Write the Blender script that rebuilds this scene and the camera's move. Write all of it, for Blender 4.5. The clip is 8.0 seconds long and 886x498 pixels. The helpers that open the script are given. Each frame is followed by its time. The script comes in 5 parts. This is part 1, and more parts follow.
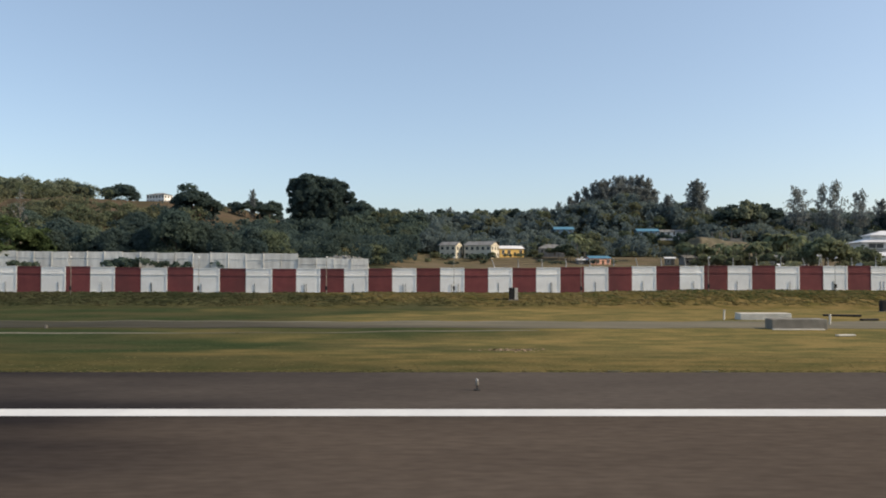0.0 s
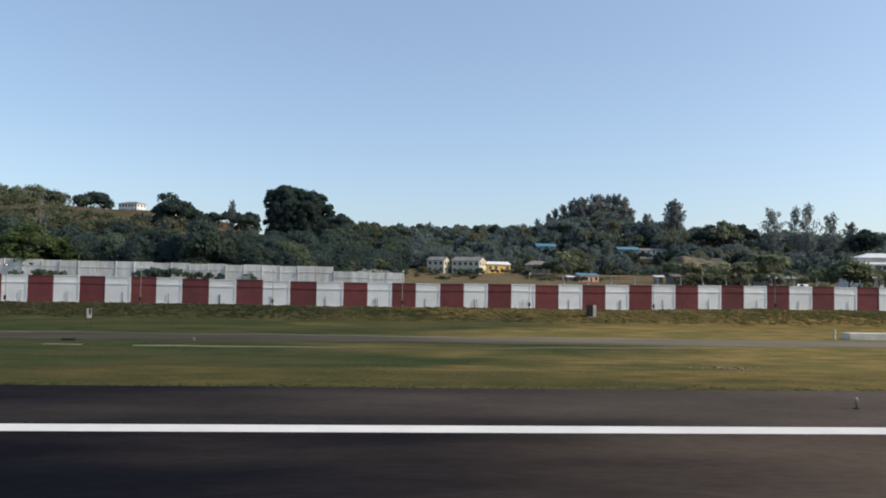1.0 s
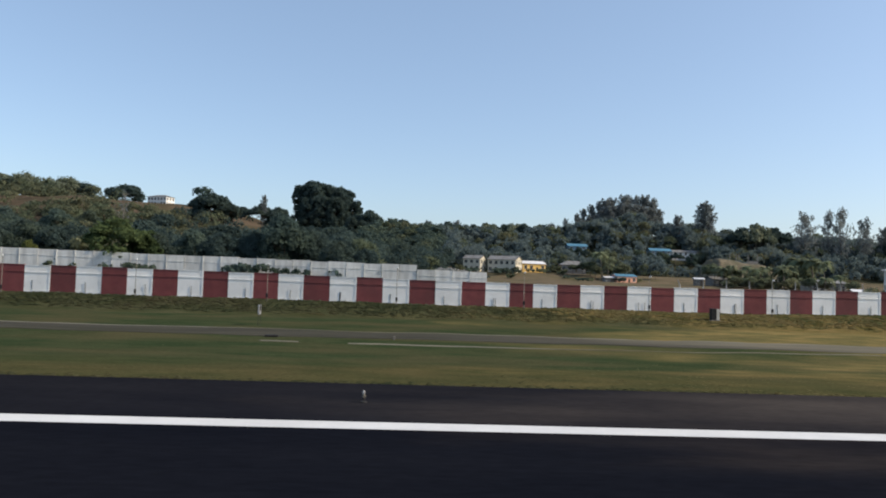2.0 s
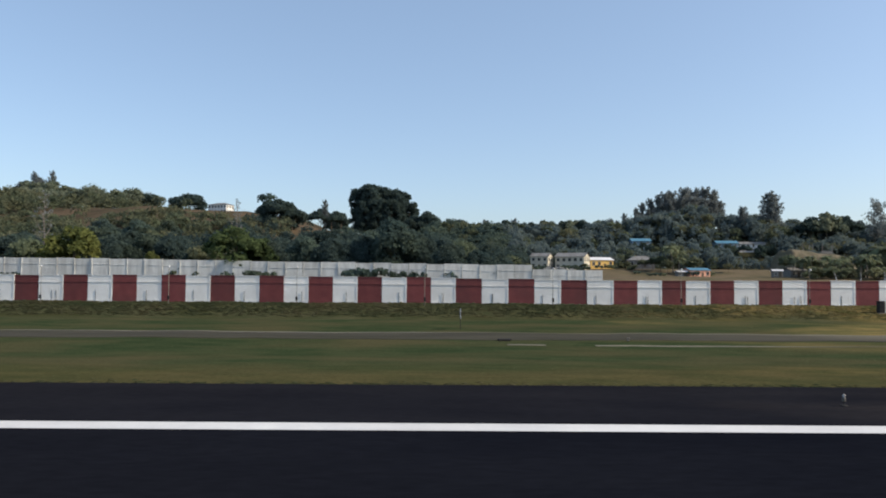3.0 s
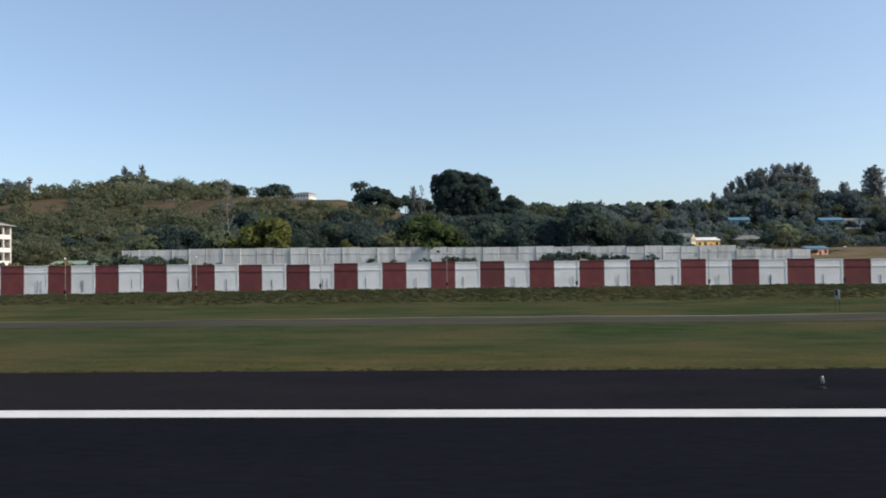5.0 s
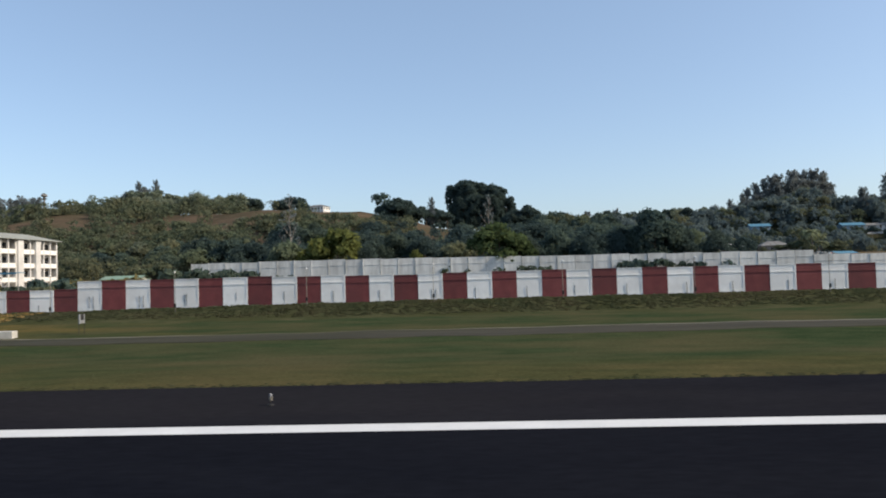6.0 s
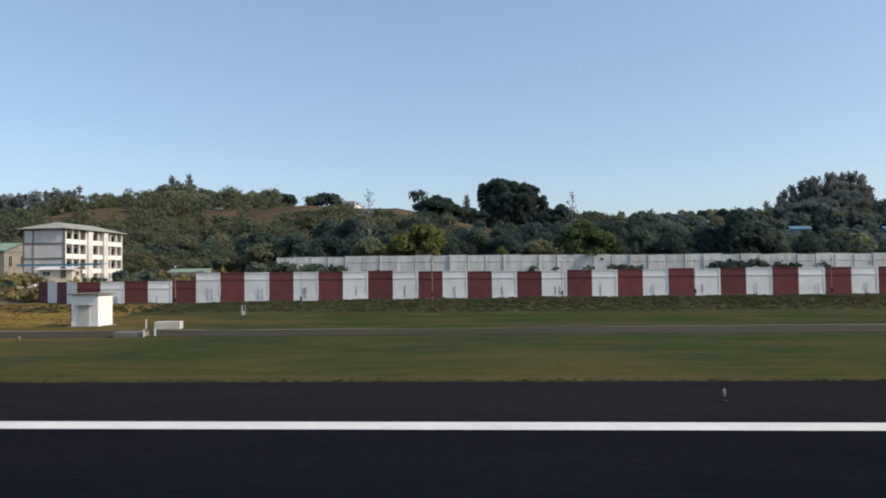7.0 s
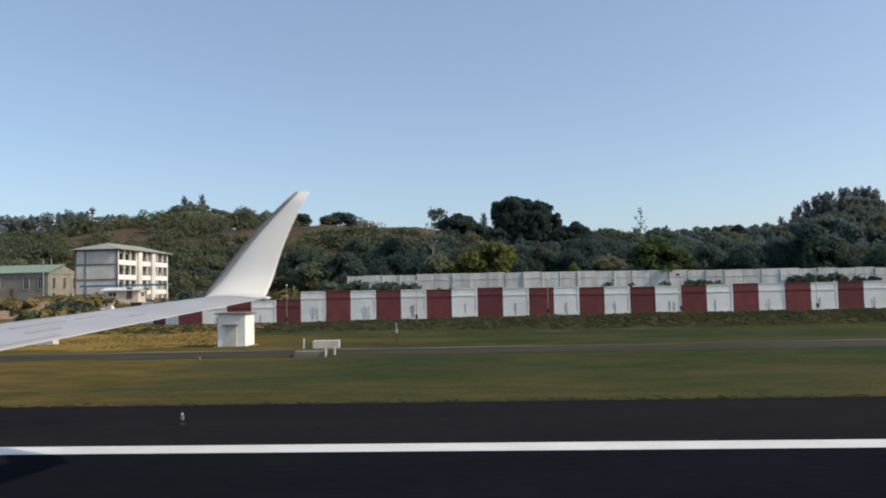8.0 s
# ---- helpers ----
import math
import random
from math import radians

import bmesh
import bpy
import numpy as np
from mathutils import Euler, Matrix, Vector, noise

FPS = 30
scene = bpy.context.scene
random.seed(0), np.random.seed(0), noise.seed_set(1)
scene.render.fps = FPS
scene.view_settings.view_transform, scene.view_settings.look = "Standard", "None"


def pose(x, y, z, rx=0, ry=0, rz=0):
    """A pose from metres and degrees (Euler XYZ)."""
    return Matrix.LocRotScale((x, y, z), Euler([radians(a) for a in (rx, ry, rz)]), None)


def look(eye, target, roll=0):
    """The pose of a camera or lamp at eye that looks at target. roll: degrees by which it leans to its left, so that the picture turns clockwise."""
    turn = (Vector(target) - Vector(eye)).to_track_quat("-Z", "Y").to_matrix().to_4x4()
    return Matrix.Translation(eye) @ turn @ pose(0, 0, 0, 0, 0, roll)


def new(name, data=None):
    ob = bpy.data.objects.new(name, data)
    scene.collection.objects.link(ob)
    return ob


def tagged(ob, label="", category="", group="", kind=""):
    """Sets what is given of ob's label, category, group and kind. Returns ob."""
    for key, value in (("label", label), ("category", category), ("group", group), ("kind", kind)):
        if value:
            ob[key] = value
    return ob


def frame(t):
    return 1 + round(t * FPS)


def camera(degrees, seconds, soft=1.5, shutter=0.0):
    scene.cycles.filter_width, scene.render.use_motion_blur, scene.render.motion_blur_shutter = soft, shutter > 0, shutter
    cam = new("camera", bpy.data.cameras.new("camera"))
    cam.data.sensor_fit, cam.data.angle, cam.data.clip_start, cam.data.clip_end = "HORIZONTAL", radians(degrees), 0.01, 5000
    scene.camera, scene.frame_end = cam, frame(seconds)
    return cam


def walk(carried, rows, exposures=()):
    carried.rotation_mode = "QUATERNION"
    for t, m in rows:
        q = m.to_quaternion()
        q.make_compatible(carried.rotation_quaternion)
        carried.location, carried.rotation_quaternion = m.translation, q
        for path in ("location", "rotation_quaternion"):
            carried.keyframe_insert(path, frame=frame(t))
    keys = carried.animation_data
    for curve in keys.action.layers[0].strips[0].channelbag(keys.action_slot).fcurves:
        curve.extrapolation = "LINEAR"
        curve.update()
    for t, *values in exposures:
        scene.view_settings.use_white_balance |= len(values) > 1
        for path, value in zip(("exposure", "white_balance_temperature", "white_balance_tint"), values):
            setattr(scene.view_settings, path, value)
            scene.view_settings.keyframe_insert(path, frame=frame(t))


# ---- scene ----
cam = camera(61.9, 8.0, soft=1.9, shutter=0.1)
PATH = [
    (0.0, pose(-2.32, 0.00, 3.9, 91.29, -0.06, -0.25)),
    (0.3, pose(-6.41, 0.04, 3.9, 91.61, -0.06, -1.22)),
    (0.5, pose(-9.14, 0.07, 3.9, 90.13, -0.05, -3.28)),
    (0.8, pose(-13.18, 0.11, 3.9, 90.26, -0.58, -3.59)),
    (1.0, pose(-15.87, 0.14, 3.9, 92.45, -0.93, -3.48)),
    (1.2, pose(-18.52, 0.17, 3.9, 92.29, -1.61, -4.10)),
    (2.3, pose(-33.04, 0.32, 3.9, 92.22, -1.58, -1.75)),
    (2.5, pose(-35.71, 0.35, 3.9, 92.38, -0.75, -0.55)),
    (2.8, pose(-39.73, 0.39, 3.9, 91.82, -0.50, -0.31)),
    (3.0, pose(-42.41, 0.42, 3.9, 92.12, -0.33, 0.11)),
    (3.3, pose(-46.42, 0.46, 3.9, 91.39, -0.83, 1.04)),
    (3.5, pose(-49.10, 0.49, 3.9, 92.76, -1.17, 1.65)),
    (3.8, pose(-53.10, 0.53, 3.9, 92.94, -1.18, -0.65)),
    (3.9, pose(-54.44, 0.55, 3.9, 91.27, -1.18, 1.01)),
    (4.0, pose(-55.77, 0.56, 3.9, 94.07, -1.18, 0.22)),
    (4.1, pose(-57.09, 0.57, 3.9, 90.96, -1.00, 1.66)),
    (4.3, pose(-59.74, 0.60, 3.9, 91.93, 1.60, 3.25)),
    (4.5, pose(-62.38, 0.63, 3.9, 90.94, 1.72, 4.10)),
    (4.7, pose(-65.06, 0.66, 3.9, 90.89, 1.09, 4.11)),
    (5.8, pose(-79.88, 0.81, 3.9, 91.61, 1.16, 2.76)),
    (6.0, pose(-82.55, 0.84, 3.9, 91.84, 1.65, 3.34)),
    (6.3, pose(-86.49, 0.88, 3.9, 92.46, 1.71, 3.48)),
    (6.5, pose(-89.11, 0.91, 3.9, 91.94, 1.76, 3.80)),
    (6.8, pose(-93.06, 0.95, 3.9, 92.02, 1.17, 4.08)),
    (7.0, pose(-95.69, 0.98, 3.9, 91.73, 0.78, 4.29)),
    (7.3, pose(-99.72, 1.02, 3.9, 94.94, 0.96, 3.82)),
    (7.5, pose(-102.41, 1.05, 3.9, 94.50, 1.08, 3.60)),
    (7.8, pose(-106.57, 1.09, 3.9, 93.42, 1.22, 3.78)),
    (8.0, pose(-109.34, 1.12, 3.9, 93.19, 1.31, 3.89)),
]
walk(cam, PATH, exposures=((0.0, 0.60, 7800, 11), (0.5, 0.60, 7800, 11), (1.2, 0.58, 7200, 11), (6.0, 0.57, 7200, 11), (8.0, 0.47, 7300, 11)))

# ---- sky and sun ----
TO_SUN = Vector((1.0, -0.18, 0.74)).normalized()
world = bpy.data.worlds.new("sky")
scene.world = world
world.use_nodes = True
wn = world.node_tree
sky = wn.nodes.new("ShaderNodeTexSky")
sky.sky_type = "NISHITA"
sky.sun_disc = False
sky.sun_elevation = math.asin(TO_SUN.z)
sky.sun_rotation = math.atan2(TO_SUN.x, TO_SUN.y)
sky.air_density, sky.dust_density, sky.ozone_density = 0.9, 1.5, 3.4
haze = wn.nodes.new("ShaderNodeMix")          # thin even haze over the whole sky
haze.data_type = "RGBA"
haze.inputs[0].default_value = 0.30
haze.inputs[7].default_value = (1.8, 2.75, 4.1, 1)
wn.links.new(sky.outputs[0], haze.inputs[6])
wn.links.new(haze.outputs[2], wn.nodes["Background"].inputs[0])
wn.nodes["Background"].inputs[1].default_value = 0.140
sun = new("sun", bpy.data.lights.new("sun", "SUN"))
sun.data.energy, sun.data.angle, sun.data.color = 2.6, radians(0.6), (1.0, 0.91, 0.77)
sun.matrix_world = look(TO_SUN * 100, (0, 0, 0))


# ---- materials ----
def surf(name, c1, c2, size=1.0, rough=0.85, bump=0.0, c3=None, size3=20.0, mix3=0.5, grain=0.0, spec=0.3, metal=0.0, island=0.0, obj=0.0, stretch=(1, 1, 1), translucent=0.0, zone=None, zone2=None, zone3=None):
    """Two colours mixed by noise of that size in metres, a third one by a broader noise, fine grain, and a shift of value piece by piece. zone: axis, from, to and the two colours that replace the first ones beyond it."""
    m = bpy.data.materials.new(name)
    m.use_nodes = True
    nt = m.node_tree
    N, Lk = nt.nodes, nt.links
    b = N["Principled BSDF"]
    b.inputs["Roughness"].default_value, b.inputs["Metallic"].default_value = rough, metal
    b.inputs["Specular IOR Level"].default_value = spec
    geo = N.new("ShaderNodeNewGeometry")
    mp = N.new("ShaderNodeVectorMath"); mp.operation = "MULTIPLY"
    mp.inputs[1].default_value = stretch
    Lk.new(geo.outputs["Position"], mp.inputs[0])

    def noise_ramp(scale, lo, hi, detail=5):
        n = N.new("ShaderNodeTexNoise")
        n.inputs["Scale"].default_value, n.inputs["Detail"].default_value = 1 / scale, detail
        Lk.new(mp.outputs[0], n.inputs["Vector"])
        r = N.new("ShaderNodeMapRange")
        r.inputs[1].default_value, r.inputs[2].default_value = lo, hi
        Lk.new(n.outputs[0], r.inputs[0])
        return r.outputs[0]

    def mixed(f, a, c):
        x = N.new("ShaderNodeMix"); x.data_type = "RGBA"
        for s, v in ((x.inputs[0], f), (x.inputs[6], a), (x.inputs[7], c)):
            if isinstance(v, bpy.types.NodeSocket):
                Lk.new(v, s)
            else:
                s.default_value = v if isinstance(v, float) else (*v, 1)
        return x.outputs[2]

    col = mixed(noise_ramp(size, 0.32, 0.68), c1, c2)
    if c3:
        f = N.new("ShaderNodeMath"); f.operation = "MULTIPLY"; f.inputs[1].default_value = mix3
        Lk.new(noise_ramp(size3, 0.42, 0.66), f.inputs[0])
        col = mixed(f.outputs[0], col, c3)
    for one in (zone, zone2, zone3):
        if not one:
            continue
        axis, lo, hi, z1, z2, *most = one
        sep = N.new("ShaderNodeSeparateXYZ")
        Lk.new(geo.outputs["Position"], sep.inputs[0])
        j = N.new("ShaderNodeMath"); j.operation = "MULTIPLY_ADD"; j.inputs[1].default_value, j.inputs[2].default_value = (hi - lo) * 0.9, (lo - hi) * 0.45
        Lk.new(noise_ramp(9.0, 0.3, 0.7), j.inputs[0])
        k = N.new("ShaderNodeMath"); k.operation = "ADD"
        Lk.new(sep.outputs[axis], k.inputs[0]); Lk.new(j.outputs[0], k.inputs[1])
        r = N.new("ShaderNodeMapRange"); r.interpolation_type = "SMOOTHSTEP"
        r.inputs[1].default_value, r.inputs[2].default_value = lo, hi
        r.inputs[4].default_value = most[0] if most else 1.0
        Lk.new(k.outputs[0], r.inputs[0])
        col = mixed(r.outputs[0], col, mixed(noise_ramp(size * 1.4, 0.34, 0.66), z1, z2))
    value = None
    for amount, src in ((island, geo.outputs["Random Per Island"]), (obj, None)):
        if amount:
            if src is None:
                src = N.new("ShaderNodeObjectInfo").outputs["Random"]
            r = N.new("ShaderNodeMapRange")
            r.inputs[3].default_value, r.inputs[4].default_value = 1 - amount, 1 + amount
            Lk.new(src, r.inputs[0])
            if value:
                q = N.new("ShaderNodeMath"); q.operation = "MULTIPLY"
                Lk.new(value, q.inputs[0]); Lk.new(r.outputs[0], q.inputs[1]); value = q.outputs[0]
            else:
                value = r.outputs[0]
    if grain:
        g = noise_ramp(size * 0.08, 0.2, 0.8, 3)
        r = N.new("ShaderNodeMapRange")
        r.inputs[3].default_value, r.inputs[4].default_value = 1 - grain, 1 + grain
        Lk.new(g, r.inputs[0])
        if value:
            q = N.new("ShaderNodeMath"); q.operation = "MULTIPLY"
            Lk.new(value, q.inputs[0]); Lk.new(r.outputs[0], q.inputs[1]); value = q.outputs[0]
        else:
            value = r.outputs[0]
    if value:
        h = N.new("ShaderNodeHueSaturation")
        Lk.new(col, h.inputs["Color"]); Lk.new(value, h.inputs["Value"])
        col = h.outputs[0]
    Lk.new(col, b.inputs["Base Color"])
    if bump:
        n = N.new("ShaderNodeTexNoise")
        n.inputs["Scale"].default_value, n.inputs["Detail"].default_value = 4 / size, 6
        Lk.new(mp.outputs[0], n.inputs["Vector"])
        u = N.new("ShaderNodeBump")
        u.inputs["Strength"].default_value, u.inputs["Distance"].default_value = bump, size * 0.1
        Lk.new(n.outputs[0], u.inputs["Height"]); Lk.new(u.outputs[0], b.inputs["Normal"])
    if translucent:
        t = N.new("ShaderNodeBsdfTranslucent")
        x = N.new("ShaderNodeMixShader"); x.inputs[0].default_value = translucent
        Lk.new(col, t.inputs[0]); Lk.new(b.outputs[0], x.inputs[1]); Lk.new(t.outputs[0], x.inputs[2])
        Lk.new(x.outputs[0], N["Material Output"].inputs[0])
    return m


# both asphalts turn from near-black to lighter brown between x = -28 and 0
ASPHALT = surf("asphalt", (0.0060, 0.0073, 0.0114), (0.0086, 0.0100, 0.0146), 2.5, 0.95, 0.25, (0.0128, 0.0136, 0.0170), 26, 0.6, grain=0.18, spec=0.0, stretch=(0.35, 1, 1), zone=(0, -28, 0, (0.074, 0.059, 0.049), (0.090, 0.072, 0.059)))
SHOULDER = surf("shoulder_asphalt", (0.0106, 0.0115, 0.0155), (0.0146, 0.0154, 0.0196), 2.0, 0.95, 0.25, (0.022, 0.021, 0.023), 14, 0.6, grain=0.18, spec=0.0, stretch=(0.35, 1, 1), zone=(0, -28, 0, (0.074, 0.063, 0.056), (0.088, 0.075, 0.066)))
LINE = surf("runway_paint", (0.60, 0.60, 0.59), (0.68, 0.68, 0.66), 1.2, 0.7, 0.1, (0.48, 0.47, 0.46), 5, 0.4, grain=0.06)
GRASS = surf("grass", (0.027, 0.043, 0.020), (0.045, 0.058, 0.028), 1.1, 0.95, 0.35, (0.078, 0.068, 0.036), 6, 0.75, grain=0.35, spec=0.0, stretch=(0.55, 1, 1), zone=(0, -25, 14, (0.098, 0.094, 0.040), (0.215, 0.158, 0.066)), zone2=(0, -112, -136, (0.075, 0.066, 0.026), (0.135, 0.098, 0.036)), zone3=(1, 39, 29, (0.060, 0.052, 0.022), (0.112, 0.084, 0.036), 0.45))
GOLD = surf("golden_grass", (0.175, 0.125, 0.034), (0.28, 0.185, 0.055), 2.0, 0.95, 0.4, (0.09, 0.085, 0.026), 8, 0.6, grain=0.3, spec=0.0, stretch=(0.4, 1, 1))
BANK = surf("bank_soil_grass", (0.042, 0.050, 0.025), (0.074, 0.072, 0.038), 1.1, 0.95, 0.4, (0.036, 0.040, 0.016), 4, 0.6, grain=0.35, spec=0.0, stretch=(0.6, 1, 1), zone=(0, -30, 20, (0.10, 0.084, 0.030), (0.19, 0.135, 0.058)))
HILL = surf("forest_floor", (0.030, 0.034, 0.018), (0.048, 0.050, 0.026), 7, 0.95, 0.5, (0.055, 0.045, 0.028), 28, 0.5, grain=0.25, spec=0.05)
BROWN = surf("brown_hill_grass", (0.082, 0.062, 0.044), (0.120, 0.088, 0.062), 7, 0.95, 0.5, (0.064, 0.060, 0.036), 18, 0.8, grain=0.2, spec=0.0)
FIELD = surf("dry_field", (0.105, 0.084, 0.052), (0.165, 0.125, 0.080), 4, 0.95, 0.4, (0.075, 0.072, 0.036), 16, 0.8, grain=0.2, spec=0.05)
BLADES = surf("grass_blades", (0.060, 0.076, 0.040), (0.092, 0.098, 0.054), 2.2, 0.9, 0, (0.138, 0.116, 0.070), 9, 0.6, island=0.09, spec=0.0, translucent=0.5, zone=(0, -40, 16, (0.150, 0.148, 0.060), (0.265, 0.215, 0.105)))
TRACK = surf("old_track", (0.044, 0.041, 0.032), (0.066, 0.061, 0.047), 1.5, 0.95, 0.3, (0.04, 0.04, 0.022), 9, 0.7, grain=0.15, spec=0.05, stretch=(0.2, 1, 1), zone=(0, -30, 12, (0.125, 0.112, 0.082), (0.165, 0.148, 0.108)))
KERB = surf("pale_kerb", (0.13, 0.122, 0.093), (0.195, 0.18, 0.138), 1.5, 0.95, 0.2, (0.07, 0.066, 0.03), 7, 0.8, grain=0.15, spec=0.1, stretch=(0.3, 1, 1))
WHITE = surf("white_paint_wall", (0.81, 0.795, 0.76), (0.87, 0.86, 0.83), 0.8, 0.85, 0.1, (0.68, 0.665, 0.63), 2.4, 0.5, grain=0.05, obj=0.05)
RED = surf("red_paint_wall", (0.158, 0.042, 0.043), (0.198, 0.054, 0.053), 0.8, 0.8, 0.1, (0.122, 0.042, 0.042), 3.0, 0.6, grain=0.08, obj=0.12)
OLDWHITE = surf("weathered_white_wall", (0.63, 0.62, 0.58), (0.74, 0.73, 0.69), 1.0, 0.9, 0.1, (0.42, 0.41, 0.38), 2.2, 0.6, grain=0.10, obj=0.10, stretch=(2.2, 2.2, 0.5))
CONCRETE = surf("concrete", (0.17, 0.155, 0.130), (0.24, 0.22, 0.185), 0.6, 0.9, 0.3, (0.09, 0.085, 0.075), 2.0, 0.6, grain=0.12)
PALECON = surf("pale_concrete", (0.50, 0.48, 0.43), (0.60, 0.58, 0.52), 0.6, 0.9, 0.2, (0.36, 0.34, 0.30), 1.5, 0.5, grain=0.08)
DARKMETAL = surf("dark_metal", (0.020, 0.020, 0.021), (0.036, 0.035, 0.034), 0.3, 0.8, 0, spec=0.15)
GALV = surf("galvanised_steel", (0.32, 0.32, 0.32), (0.42, 0.42, 0.42), 0.3, 0.5, 0, metal=0.6)
LAMPWHITE = surf("lamp_white", (0.75, 0.75, 0.75), (0.82, 0.82, 0.82), 0.3, 0.4)
TIN = surf("grey_tin_roof", (0.17, 0.17, 0.168), (0.23, 0.228, 0.22), 1.5, 0.7, 0.1, (0.10, 0.085, 0.07), 4, 0.5, grain=0.08, stretch=(3, 1, 1))
PALETIN = surf("pale_tin_roof", (0.26, 0.27, 0.24), (0.34, 0.35, 0.31), 1.5, 0.7, 0.1, (0.22, 0.20, 0.16), 4, 0.5, grain=0.08, stretch=(1, 3, 1))
WHITETIN = surf("white_tin_roof", (0.62, 0.62, 0.62), (0.72, 0.72, 0.72), 1.5, 0.5, 0.1, (0.5, 0.5, 0.5), 4, 0.4)
BLUETIN = surf("blue_tin_roof", (0.055, 0.17, 0.255), (0.075, 0.215, 0.31), 1.5, 0.6, 0.1, (0.09, 0.22, 0.30), 4, 0.4)
GREENTIN = surf("green_tin_roof", (0.17, 0.27, 0.19), (0.24, 0.33, 0.25), 1.5, 0.6, 0.1, (0.25, 0.27, 0.22), 4, 0.4)
CREAM = surf("cream_wall", (0.56, 0.51, 0.40), (0.64, 0.59, 0.47), 1.2, 0.9, 0.1, (0.42, 0.38, 0.30), 3, 0.4)
YELLOW = surf("yellow_wall", (0.74, 0.46, 0.14), (0.80, 0.52, 0.18), 1.2, 0.9, 0.1, (0.62, 0.39, 0.14), 3, 0.4)
TAN = surf("tan_wall", (0.22, 0.20, 0.165), (0.29, 0.265, 0.22), 1.2, 0.9, 0.1, (0.17, 0.15, 0.12), 3, 0.5)
PALEBLUE = surf("pale_blue_wall", (0.15, 0.23, 0.28), (0.20, 0.28, 0.33), 1.2, 0.9, 0.1, (0.18, 0.26, 0.31), 3, 0.4)
PINK = surf("pink_wall", (0.80, 0.40, 0.28), (0.86, 0.46, 0.33), 1.2, 0.9, 0.1, (0.68, 0.34, 0.25), 3, 0.4)
PLASTER = surf("white_plaster", (0.60, 0.58, 0.55), (0.70, 0.68, 0.65), 1.2, 0.9, 0.1, (0.46, 0.44, 0.41), 3, 0.5)
GREYWALL = surf("grey_wall", (0.17, 0.16, 0.15), (0.23, 0.22, 0.20), 1.2, 0.9, 0.1, (0.12, 0.11, 0.10), 3, 0.4)
DRYBLADES = surf("golden_dry_grass", (0.23, 0.155, 0.05), (0.34, 0.22, 0.08), 3, 0.9, 0, (0.16, 0.125, 0.042), 8, 0.6, island=0.2, translucent=0.3)
SOIL = surf("red_soil", (0.215, 0.150, 0.098), (0.300, 0.212, 0.140), 1.2, 0.95, 0.5, (0.150, 0.115, 0.075), 4, 0.6, grain=0.2)
WINDOW = surf("dark_window", (0.02, 0.022, 0.026), (0.035, 0.04, 0.045), 1.0, 0.15, spec=0.6)
BARK = surf("bark", (0.09, 0.07, 0.05), (0.15, 0.12, 0.09), 0.5, 0.95, 0.4)
PALEBARK = surf("pale_bark", (0.16, 0.14, 0.12), (0.24, 0.21, 0.18), 0.5, 0.95, 0.4)
# blue cast in this dark green stands in for haze
LEAF_DARK = surf("dark_leaves", (0.064, 0.100, 0.092), (0.092, 0.130, 0.110), 7, 0.8, 0, (0.122, 0.150, 0.100), 16, 0.7, island=0.03, obj=0.2, spec=0.0, translucent=0.5)
# pale blue of distant haze is put into this leaf colour
LEAF_HAZED = surf("haze_tinted_leaves", (0.122, 0.168, 0.172), (0.160, 0.206, 0.204), 7, 0.8, 0, (0.172, 0.212, 0.190), 16, 0.7, island=0.03, obj=0.2, spec=0.0, translucent=0.5)
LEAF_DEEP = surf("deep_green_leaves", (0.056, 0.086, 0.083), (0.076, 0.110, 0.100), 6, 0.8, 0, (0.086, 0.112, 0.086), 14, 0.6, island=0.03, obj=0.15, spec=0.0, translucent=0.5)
LEAF_MID = surf("green_leaves", (0.112, 0.142, 0.094), (0.152, 0.180, 0.112), 7, 0.8, 0, (0.215, 0.202, 0.118), 16, 0.7, island=0.03, obj=0.22, spec=0.0, translucent=0.5)
LEAF_PALM = surf("palm_fronds", (0.119, 0.156, 0.094), (0.175, 0.206, 0.119), 2, 0.7, 0, (0.200, 0.194, 0.112), 6, 0.6, island=0.25, obj=0.2, spec=0.1, translucent=0.4)
# green lightened in the base colour to imitate haze on the hilltop
LEAF_CREST = surf("haze_lightened_leaves", (0.152, 0.185, 0.135), (0.198, 0.228, 0.161), 6, 0.8, 0, (0.218, 0.218, 0.146), 12, 0.6, island=0.08, obj=0.18, spec=0.0, translucent=0.5)
LEAF_DRY = surf("dry_scrub_leaves", (0.20, 0.165, 0.075), (0.27, 0.215, 0.10), 4, 0.8, 0, (0.16, 0.16, 0.075), 9, 0.6, island=0.10, obj=0.2, spec=0.0, translucent=0.4)
EARTH = surf("dry_earth", (0.105, 0.088, 0.058), (0.165, 0.135, 0.088), 1.5, 0.95, 0.6, (0.075, 0.072, 0.042), 5, 0.7, grain=0.25)
RUBBLE = surf("grey_rubble", (0.20, 0.20, 0.19), (0.32, 0.32, 0.30), 0.7, 0.95, 0.6, (0.13, 0.13, 0.12), 2.5, 0.6, grain=0.3)
LEAF_LIGHT = surf("light_leaves", (0.138, 0.158, 0.054), (0.180, 0.194, 0.066), 5, 0.8, 0, (0.115, 0.135, 0.05), 12, 0.6, island=0.10, obj=0.12, spec=0.0, translucent=0.5)
LEAF_GREEN = surf("mid_green_leaves", (0.066, 0.096, 0.044), (0.090, 0.122, 0.054), 5, 0.8, 0, (0.076, 0.10, 0.044), 12, 0.6, island=0.10, obj=0.12, spec=0.0, translucent=0.5)
